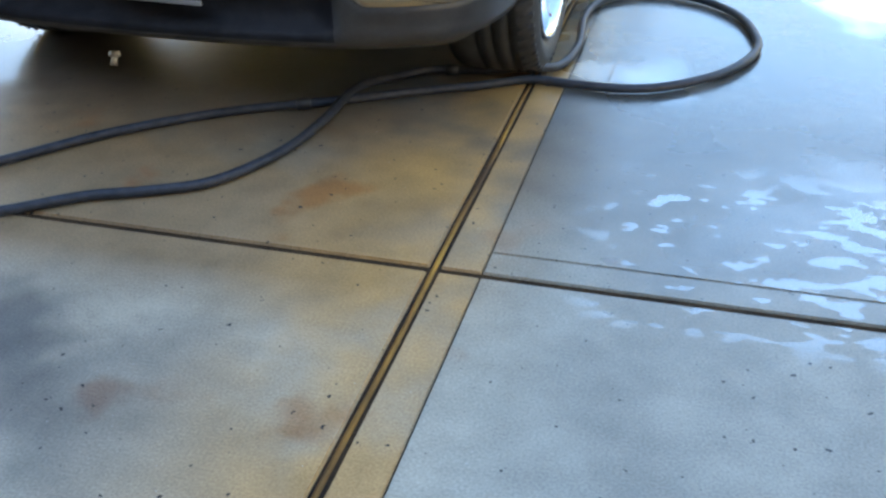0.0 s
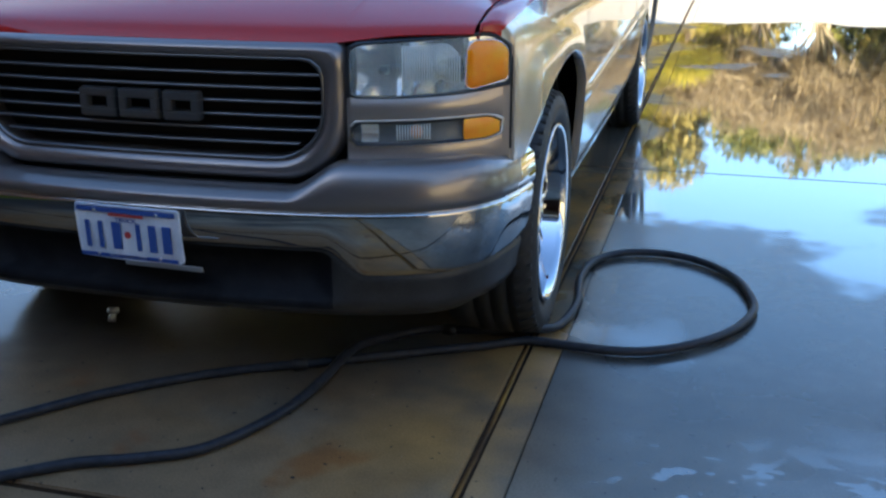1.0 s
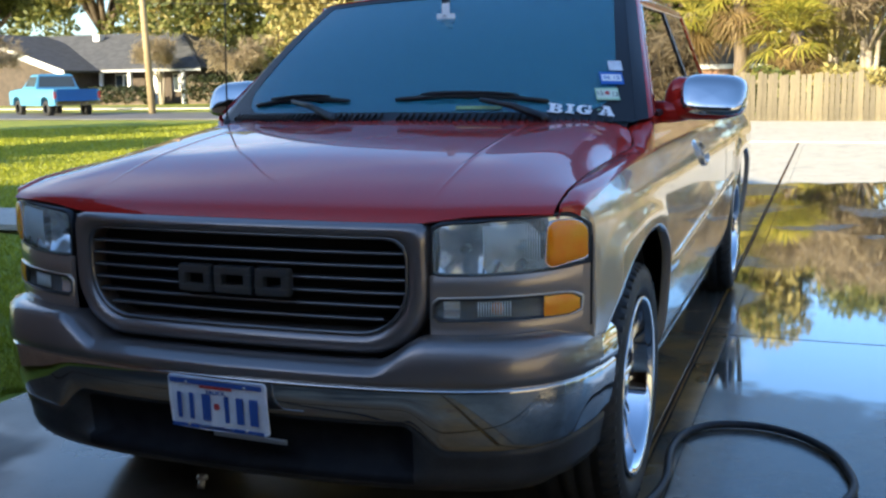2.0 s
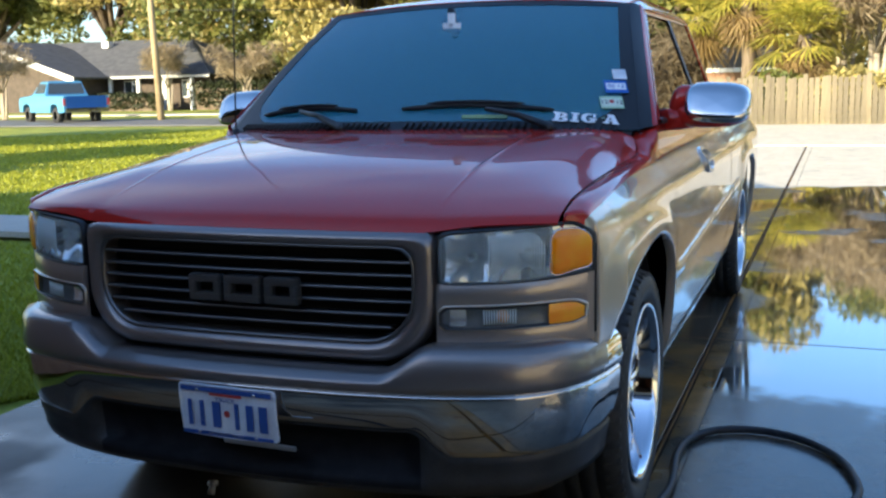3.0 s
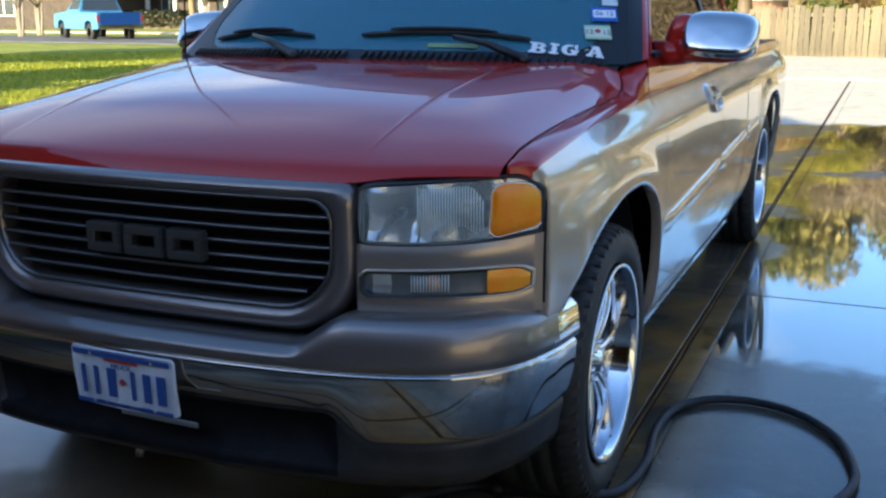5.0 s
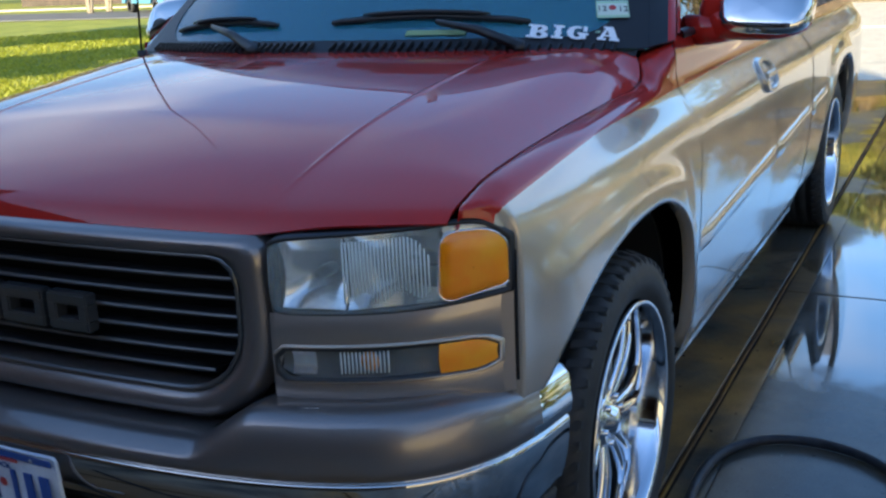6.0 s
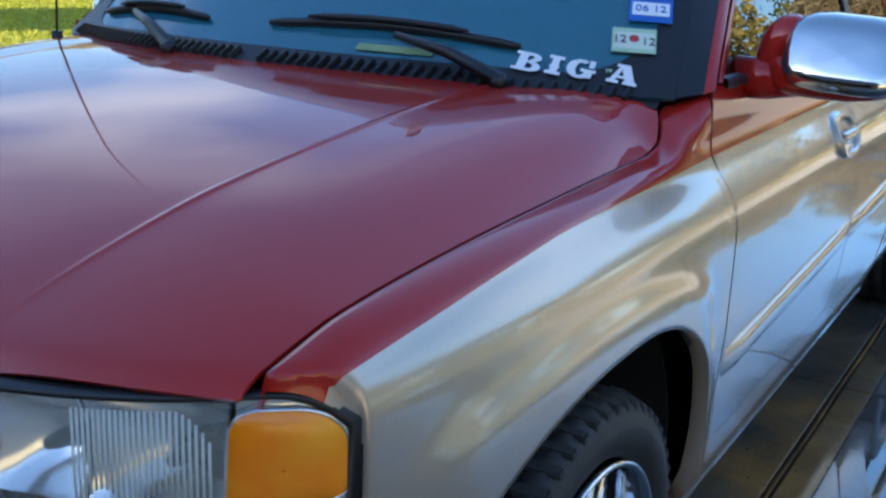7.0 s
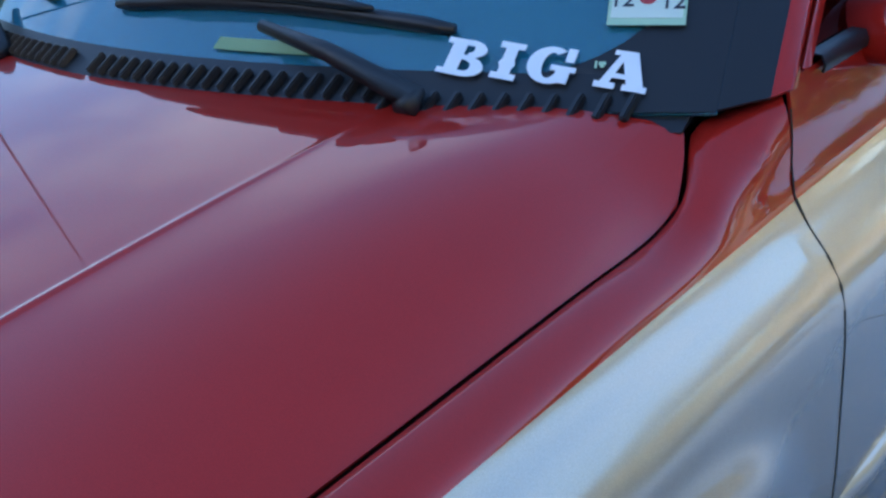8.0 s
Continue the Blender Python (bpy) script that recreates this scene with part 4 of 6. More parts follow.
# ---- front end ----
def outline(w, z0, z1, rt, rb, n=9):
    """A rounded outline in x, z: half width w, top and bottom corner radii."""
    pts = []
    for cx, cz, r, a0 in ((w - rt, z1 - rt, rt, 0), (-w + rt, z1 - rt, rt, 90), (-w + rb, z0 + rb, rb, 180), (w - rb, z0 + rb, rb, 270)):
        for a in span(a0, a0 + 90, n):
            pts.append((cx + r * math.cos(radians(a)), cz + r * math.sin(radians(a))))
    out = []
    for k in range(len(pts)):                      # extra points on the long runs, so that the frame can bow
        a, b = pts[k], pts[(k + 1) % len(pts)]
        d = math.hypot(b[0] - a[0], b[1] - a[1])
        m = max(1, int(d / 0.06))
        out += [(a[0] + (b[0] - a[0]) * q / m, a[1] + (b[1] - a[1]) * q / m) for q in range(m)]
    return out


def ring_at(w, z0, z1, rt, rb, off, count=84):
    """The outline resampled to a fixed count by angle, bowed to the nose."""
    o = outline(w, z0, z1, rt, rb, 12)
    seg = [0.0]
    for k in range(len(o)):
        a, b = o[k], o[(k + 1) % len(o)]
        seg.append(seg[-1] + math.hypot(b[0] - a[0], b[1] - a[1]))
    out = []
    for q in range(count):
        d = seg[-1] * q / count
        k = max(i for i in range(len(o)) if seg[i] <= d + 1e-9)
        a, b = o[k], o[(k + 1) % len(o)]
        u = (d - seg[k]) / max(1e-9, seg[k + 1] - seg[k])
        x, z = a[0] + (b[0] - a[0]) * u, a[1] + (b[1] - a[1]) * u
        out.append((x, front_y(x) + off, z))
    return out


BARLIGHT = mat("bar_highlight", (0.17, 0.16, 0.15), 0.32, 0.6)
grille = empty("grille", parent=truck)
grille["label"] = "pewter grille frame with thin bars over a dark opening"
bm = grid([ring_at(0.560, 0.672, 1.028, 0.02, 0.17, 0.045), ring_at(0.556, 0.676, 1.024, 0.022, 0.168, 0.008), ring_at(0.540, 0.690, 1.012, 0.03, 0.158, -0.008),
           ring_at(0.520, 0.710, 1.000, 0.045, 0.145, -0.004), ring_at(0.502, 0.727, 0.990, 0.05, 0.135, 0.008), ring_at(0.497, 0.732, 0.986, 0.05, 0.13, 0.03), ring_at(0.495, 0.734, 0.984, 0.05, 0.13, 0.07)], close=True)
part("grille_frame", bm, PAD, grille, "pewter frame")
bm = grid([ring_at(0.503, 0.726, 0.991, 0.05, 0.135, 0.006), ring_at(0.499, 0.730, 0.987, 0.05, 0.13, 0.001), ring_at(0.494, 0.735, 0.983, 0.05, 0.128, 0.010)], close=True)
part("inner_bead", bm, BADGE, grille, "thin grey bead")
bm = grid([[(x, front_y(x) + 0.085, z) for x in span(-0.53, 0.53, 12)] for z in span(0.70, 1.0, 4)])
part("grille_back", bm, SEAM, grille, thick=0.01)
for k in range(6):
    z = 0.768 + 0.0355 * k
    w = 0.491 - 0.10 * max(0, (0.865 - z) / 0.115) ** 3
    rows = [[(x, front_y(x) + o, z + dz) for o, dz in ((0.055, 0.001), (0.020, 0.0035), (0.015, 0.0025), (0.0145, -0.0008), (0.018, -0.004), (0.055, -0.009))] for x in span(-w, w, 24)]
    # front edge faces are grey, painting a line highlight on each black bar
    part("grille_bar", grid(rows, pick=lambda i, j: 1 if j in (1, 2) else 0), [BLACK, BARLIGHT], grille, "thin black bar with a painted grey highlight", thick=0.001)
# raised block emblem: three plain open blocks
for x0, x1 in ((-0.172, -0.068), (-0.056, 0.060), (0.072, 0.176)):
    bm = bmesh.new()
    zb, zt, th = 0.822, 0.898, 0.024
    y = front_y(x0) - 0.012
    box(x0, y, zt - th, x1, y + 0.03, zt, 0.004, bm)
    box(x0, y, zb, x1, y + 0.03, zb + th, 0.004, bm)
    box(x0, y, zb + th * 0.8, x0 + th, y + 0.03, zt - th * 0.8, 0.003, bm)
    box(x1 - th, y, zb + th * 0.8, x1, y + 0.03, zt - th * 0.8, 0.003, bm)
    part("emblem_block", bm, BADGE, grille, "dark grey emblem block", smooth=False)


def face(x0, x1, zlo, zhi, off, nx=20, nz=6, s=1, crown=0.0, bm=None):
    """A patch of the nose between x0 and x1, zlo(x) to zhi(x), set off from it."""
    rows = []
    for x in span(x0, x1, nx):
        a, b = zlo(x), zhi(x)
        rows.append([(s * x, front_y(x) + off - crown * math.sin(math.pi * (z - a) / max(1e-6, b - a)), z) for z in span(a, b, nz)])
    return grid(rows, bm=bm)


HT = lamp_top
HB = lambda x: 0.896 + 0.026 * max(0, (x - 0.6) / 0.34) ** 2.6 + 0.01 * max(0, (0.60 - x) / 0.03) ** 2
PT = lambda x: 0.831 + 0.008 * (x - 0.57) / 0.35 - 0.016 * max(0, (x - 0.885) / 0.035) ** 2 - 0.014 * max(0, (0.588 - x) / 0.014) ** 2
PB = lambda x: 0.775 + 0.010 * ((x - 0.57) / 0.35) ** 2 + 0.012 * max(0, (x - 0.885) / 0.035) ** 2 + 0.014 * max(0, (0.588 - x) / 0.014) ** 2
for s in (1, -1):
    # pewter corner panel round the lamps
    top_edge = lambda x: 0.893 + 0.026 * max(0, (x - 0.6) / 0.34) ** 2.6
    bm = face(0.572, 0.922, lambda x: PT(x) - 0.002, top_edge, 0.004, 30, 8, s, 0.008)
    face(0.572, 0.922, lambda x: 0.728, lambda x: PB(x) + 0.002, 0.004, 30, 6, s, 0.006, bm)
    face(0.562, 0.574, lambda x: 0.728, top_edge, 0.004, 3, 10, s, 0.002, bm)
    face(0.919, 0.937, lambda x: 0.728, top_edge, 0.004, 4, 10, s, 0.002, bm)
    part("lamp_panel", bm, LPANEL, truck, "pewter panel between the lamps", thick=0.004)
    rows = [[(s * x, front_y(x) + 0.10 + o, z) for o, z in ((0.0, 0.72), (0.0, 1.0))] for x in span(0.55, 0.90, 8)]
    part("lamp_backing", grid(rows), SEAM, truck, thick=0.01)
    lamp = empty("headlight", parent=truck)
    lamp["label"] = "hazy clear headlight with an amber corner lens"
    # black gasket
    ringp = [(x, HT(x)) for x in span(0.574, 0.933, 26)] + [(x, HB(x)) for x in span(0.933, 0.574, 26)]
    cx, cz = 0.76, 0.955
    def grow(k, off, y_in=0.0):
        return [(s * (x + k * (1 if x > cx else -1) * min(1, abs(x - cx) / 0.18)), front_y(min(x, 0.945)) + off, z + k * (1 if z > cz else -1)) for x, z in ringp]
    bm = grid([grow(0.008, 0.02), grow(0.007, 0.002), grow(0.002, -0.003), grow(-0.002, 0.006)], close=True)
    part("gasket", bm, BLACK, lamp, "black rubber gasket")
    part("lens", face(0.575, 0.848, HB, HT, -0.004, 26, 8, s, 0.008), LENS, lamp, "hazy clear plastic lens", thick=0.003).visible_shadow = False
    # amber corner: rounded inner edge, set in a bright rim
    def amber_pts(shrink):
        x0, x1 = 0.842 + shrink, 0.934 - shrink
        z0, z1 = 0.911 + shrink, 1.034 - shrink
        pts = []
        for ccx, ccz, r, a0 in ((x1 - 0.040, z1 - 0.044, 0.040, 0), (x0 + 0.030, z1 - 0.030, 0.026, 90), (x0 + 0.020, z0 + 0.020, 0.020, 180), (x1 - 0.014, z0 + 0.030, 0.014, 270)):
            for a in span(a0, a0 + 90, 7):
                pts.append((ccx + r * math.cos(radians(a)), ccz + r * math.sin(radians(a))))
        return pts
    def amber_ring(shrink, off):
        return [(s * x, front_y(x) + off, z) for x, z in amber_pts(shrink)]
    bm = grid([amber_ring(-0.0025, 0.002), amber_ring(-0.002, -0.004), amber_ring(-0.0005, -0.0045), amber_ring(0.001, 0.0)], close=True)
    part("bright_rim", bm, REFLECT, lamp, "bright lamp rim")
    edge = amber_pts(0.0)
    mx_, mz_ = 0.894, 0.968
    rows = []
    for k in (1.0, 0.97, 0.9, 0.75, 0.55, 0.3, 0.02):
        rows.append([(s * (mx_ + (x - mx_) * k), front_y(mx_ + (x - mx_) * k) - 0.004 - 0.012 * (1 - k ** 6), mz_ + (z - mz_) * k) for x, z in edge])
    bm = grid(rows, close=True)
    part("turn_signal", bm, AMBER, lamp, "amber turn-signal lens")
    part("outer_lens", face(0.846, 0.934, HB, HT, 0.008, 14, 8, s, 0.0), REFLECT, lamp, "bright outer lamp corner", thick=0.002)
    # two reflector bowls behind the lens
    for xa, xb, dep in ((0.580, 0.690, 0.075), (0.694, 0.846, 0.085)):
        rows = []
        for u in span(-1, 1, 15):
            col = []
            for w in span(-1, 1, 11):
                x = (xa + xb) / 2 + u * (xb - xa) / 2
                z = (HB(x) + HT(x)) / 2 + w * (HT(x) - HB(x)) / 2
                col.append((s * x, front_y(x) + 0.012 + dep * (1 - 0.75 * abs(u) ** 2.4 - 0.0) * (1 - 0.8 * abs(w) ** 2.4), z))
            rows.append(col)
        part("reflector", grid(rows), REFLECT, lamp, "silvered reflector", thick=0.002)
        xm = (xa + xb) / 2
        part("bulb", tube([(s * xm, front_y(xm) + 0.085, 0.955), (s * xm, front_y(xm) + 0.05, 0.955), (s * xm, front_y(xm) + 0.035, 0.955)], [0.012, 0.011, 0.006], 10), LAMPGREY, lamp)
    for k in range(24):                          # lens flutes over the outer bowl
        x = 0.699 + 0.0056 * k
        z0 = HB(x) + 0.016 + 0.020 * math.sin(0.30 * k) ** 2
        z1 = HT(x) - 0.010 - 0.035 * max(0, (k - 17) / 6) ** 2
        part("flute", tube([(s * x, front_y(x) + 0.001, z0), (s * x, front_y(x) + 0.0005, (z0 + z1) / 2), (s * x, front_y(x) + 0.001, z1)], 0.0017, 5), FLUTE, lamp).visible_shadow = False
    # parking lamp
    park = empty("parking_lamp", parent=truck)
    park["label"] = "slim parking lamp, clear with an amber end"
    pts = [(x, PT(x)) for x in span(0.574, 0.920, 22)] + [(x, PB(x)) for x in span(0.920, 0.574, 22)]
    pr = lambda k, off: [(s * (x + k * (1 if x > 0.75 else -1) * min(1, abs(x - 0.75) / 0.16)), front_y(x) + off, z + k * (1 if z > 0.804 else -1)) for x, z in pts]
    part("lamp_rim", grid([pr(0.007, 0.002), pr(0.006, -0.007), pr(0.002, -0.009), pr(0.0, -0.002)], close=True), PEWTER, park)
    part("gasket", grid([pr(0.002, -0.0095), pr(-0.003, -0.0085), pr(-0.004, 0.0)], close=True), BLACK, park)
    part("lens", face(0.576, 0.840, PB, PT, -0.006, 18, 5, s, 0.003), PLENS, park, "clear lamp lens", thick=0.002).visible_shadow = False
    part("amber_end", face(0.840, 0.918, PB, PT, -0.006, 12, 5, s, 0.004), AMBER, park, "amber lens end", thick=0.003)
    part("housing", face(0.574, 0.842, PB, PT, 0.010, 10, 5, s, -0.006), PARKBOWL, park, "grey silvered lamp bowl", thick=0.003)
    for k in range(13):
        x = 0.684 + 0.0064 * k
        part("flute", tube([(s * x, front_y(x) + 0.001, PB(x) + 0.010), (s * x, front_y(x) + 0.001, PT(x) - 0.008)], 0.0016, 6), FLUTE, park)
    part("bulb", tube([(s * 0.725, front_y(0.725) + 0.014, 0.806), (s * 0.725, front_y(0.725) + 0.007, 0.806)], [0.020, 0.015], 10), BULBAMBER, park, "amber bulb")
    part("inner_reflector", face(0.594, 0.636, lambda x: PB(x) + 0.006, lambda x: PT(x) - 0.006, 0.008, 10, 5, s, -0.005), REFLECT, park, "bright inner reflector", thick=0.002)
    # dark gap between lamp panel and fender
    part("fender_gap", tube([(s * 0.939, front_y(0.938) + 0.008, z) for z in span(0.745, 0.985, 8)], 0.0045, 6), SEAM, truck)

# bumper: painted pad over a chrome face, swept round the corners
PLAN = spline([(0, 0.0, 0), (0.30, 0.010, 0), (0.56, 0.042, 0), (0.74, 0.095, 0), (0.85, 0.165, 0), (0.925, 0.27, 0), (0.962, 0.39, 0), (0.978, 0.50, 0)], 18)
PLAN = [Vector((-p.x, p.y, 0)) for p in PLAN[:0:-1]] + PLAN


def pad_top(x):
    a = abs(x)
    t = min(1, max(0, (a - 0.43) / 0.15))
    return 0.672 + 0.070 * (t * t * (3 - 2 * t)) - 0.02 * max(0, (a - 0.9) / 0.08)


def chrome_bottom(x):
    """The chrome stops high over the middle air slot and steps down towards the corners."""
    return 0.513 - 0.070 * smooth01((abs(x) - 0.51) / 0.12) + 0.012 * max(0.0, (abs(x) - 0.85) / 0.12)


def bumper_rows():
    rows = []
    for i, p in enumerate(PLAN):
        d = (PLAN[min(i + 1, len(PLAN) - 1)] - PLAN[max(i - 1, 0)]).normalized()
        nrm = Vector((d.y, -d.x, 0))              # outwards
        zt = pad_top(p.x)
        prof = [(zt - 0.012, -0.13), (zt - 0.002, -0.075), (zt, -0.045), (zt - 0.006, -0.020), (zt - 0.022, -0.003), (0.645, 0.004), (0.628, 0.002), (0.620, -0.004), (0.616, -0.010),
                (0.6135, -0.006), (0.611, -0.0035), (0.605, -0.003)]
        zc = chrome_bottom(p.x)
        prof += [(0.605 + (zc - 0.605) * u, -0.003 - 0.030 * u ** 2.2) for u in (0.25, 0.5, 0.7, 0.88, 1.0)] + [(zc - 0.004, -0.040), (zc - 0.004, -0.062)]
        rows.append([p + nrm * o + Vector((0, 0, z)) for z, o in prof])
    return rows


bumper = empty("front_bumper", parent=truck)
bumper["label"] = "pewter padded bumper with a chrome face"
rows = bumper_rows()
def bumper_slot(i, j):
    x = abs(0.5 * (PLAN[i].x + PLAN[i + 1].x))
    lim = 0.964 - 0.05 * max(0, (j - 3) / 4) ** 2.5
    # brighter chrome past x 0.9 paints the highlight on the bumper ends
    return 0 if (j < 8 and x < lim) else (2 if x > 0.9 else 1)
part("bumper_face", grid(rows, pick=bumper_slot), [PAD, DIMCHROME, CHROME], bumper, "painted pad over chrome", thick=0.003)
rows = []
for i, p in enumerate(PLAN):
    d = (PLAN[min(i + 1, len(PLAN) - 1)] - PLAN[max(i - 1, 0)]).normalized()
    nrm = Vector((d.y, -d.x, 0))
    a = abs(p.x)
    z1 = chrome_bottom(p.x)
    zb = 0.318 + 0.04 * max(0, (a - 0.86) / 0.12) ** 2
    dip = 0.060 * (1 - smooth01((a - 0.47) / 0.10))          # recessed air slot in the middle
    rows.append([p + nrm * o + Vector((0, 0, z)) for z, o in ((z1 + 0.004, -0.042), (z1 - 0.006, -0.034), (z1 - 0.022, -0.036 - dip), (0.5 * (z1 + 0.375) - 0.008, -0.042 - dip), (0.375, -0.047 - dip), (0.366, -0.047 - dip * 0.3), (0.340, -0.058), (zb, -0.078), (zb - 0.006, -0.12))])
# recessed slot faces take a blacker plastic that paints in their shade
part("valance", grid(rows, pick=lambda i, j: 1 if abs(PLAN[i].x) < 0.525 and 1 < j < 6 else 0), [VALANCE, BLACKV], bumper, "dark plastic air dam, its slot blackened as shade", thick=0.004)
# number plate: bars in place of its characters
plate = empty("license_plate", parent=truck)
plate["label"] = "white and blue metal license plate, slightly bent"
bmp = outline(0.1525, -0.076, 0.076, 0.012, 0.012, 4)
def pl(k, y):
    return [(x * k, y + 0.010 * (x / 0.15) ** 2 * (1 if z < 0 else 0.4), z * (1 - (1 - k) * 2)) for x, z in bmp]
bm = grid([pl(1.0, 0.003), pl(1.0, 0.0), pl(0.985, -0.0025), pl(0.968, 0.0)], close=True)
bm.verts.ensure_lookup_table()
bm.faces.new(list(bm.verts)[-len(bmp):])
part("plate_sheet", bm, PLATE, plate, "white sheet with a raised rim", smooth=False)
def flat(x0, z0, x1, z1, material, name, label=""):
    part(name, box(x0, -0.0032, z0, x1, -0.0012, z1, 0.0), material, plate, label, smooth=False)
flat(-0.142, 0.056, 0.142, 0.069, PLATEB, "blue_band")
flat(-0.050, 0.047, 0.050, 0.054, PLATER, "red_bar", "unreadable red line of writing")
flat(-0.142, -0.070, 0.142, -0.060, PLATEB, "skyline_band")
flat(-0.06, -0.0665, 0.05, -0.060, PLATE, "small_bar")
for x0, x1 in ((-0.122, -0.109), (-0.084, -0.071), (-0.044, -0.018), (0.026, 0.039), (0.062, 0.084), (0.102, 0.128)):
    part("character_bar", box(x0, -0.0045, -0.045, x1, -0.0012, 0.030, 0.001), PLATEB, plate, "embossed blue bar", smooth=False)
star = bmesh.new()
bmesh.ops.create_circle(star, cap_ends=True, radius=0.010, segments=10)
part("star_mark", star, PLATER, plate, smooth=False).matrix_basis = pose(0.002, -0.004, -0.002, 90, 0, 0)
ob = lettered("plate_word", "TRUCK", 0.016, pose(0, -0.004, 0.037, 90, 0, 0), PLATEB, plate, (1.2, 1.0))
for x in (-0.09, 0.09):
    for z in (0.060, -0.062):
        part("screw", tube([(x, -0.004, z), (x, 0.0, z)], 0.005, 8), STEEL, plate)
part("bracket", box(-0.02, 0.004, -0.090, 0.205, 0.010, -0.076, 0.002), STEEL, plate, "bare metal bracket edge", smooth=False)
plate.matrix_basis = pose(0.0, -0.012, 0.536, 4, 1.0, 0)


# mirrors: chrome cap over a red housing and arm
def blob(cx, cy, cz, ax, ay, az, p=3.2, n=22, m=14, cut=None):
    rows = []
    for i in range(m + 1):
        t = -math.pi / 2 + math.pi * i / m
        row = []
        for k in range(n):
            a = 2 * math.pi * k / n
            f = lambda v: math.copysign(abs(v) ** (2 / p), v)
            row.append(Vector((cx + ax * f(math.cos(t)) * f(math.cos(a)), cy + ay * f(math.sin(t)), cz + az * f(math.cos(t)) * f(math.sin(a)))))
        rows.append(row)
    return rows


for s in (1, -1):
    mir = empty("side_mirror", parent=truck)
    mir["label"] = "door mirror with a chrome cap on a red housing"
    rows = blob(s * 1.098, 1.74, 1.318, 0.124, 0.075, 0.076, 3.4)
    for r in rows:
        for v in r:
            v.y += 0.10 * (abs(v.x) - 1.0)                       # swept back outwards
            v.z += -0.05 * (abs(v.x) - 1.1)
            v.y += 0.55 * (v.z - 1.322)
    part("mirror_cap", grid(rows, close=True), CHROME, mir, "chrome mirror cap reflecting sky")
    rows = blob(s * 1.075, 1.757, 1.270, 0.140, 0.079, 0.048, 3.0)
    for r in rows:
        for v in r:
            v.y += 0.10 * (abs(v.x) - 1.0)
            v.z += 0.10 * max(0, abs(v.x) - 1.12)
    part("mirror_housing", grid(rows, close=True), RED, mir, "red mirror housing")
    rows = blob(s * 0.955, 1.765, 1.315, 0.045, 0.06, 0.072, 2.6)
    for r in rows:
        for v in r:
            v.x += s * 0.25 * max(0, v.z - 1.30)
    part("mirror_shoulder", grid(rows, close=True), RED, mir)
    bm = tube([(s * 0.88, 1.72, 1.255), (s * 0.95, 1.73, 1.255), (s * 1.03, 1.75, 1.262)], [0.044, 0.042, 0.036], 14)
    part("mirror_arm", bm, RED, mir)
    bm = grid([[(s * x, 1.83 + 0.10 * (x - 1.0), z) for x in span(1.0, 1.19, 6)] for z in span(1.26, 1.38, 5)])
    part("mirror_glass", bm, CHROME, mir, thick=0.004)
    if s < 0:
        mir.location = (0.115, 0.02, 0.0)          # the far mirror is swung in


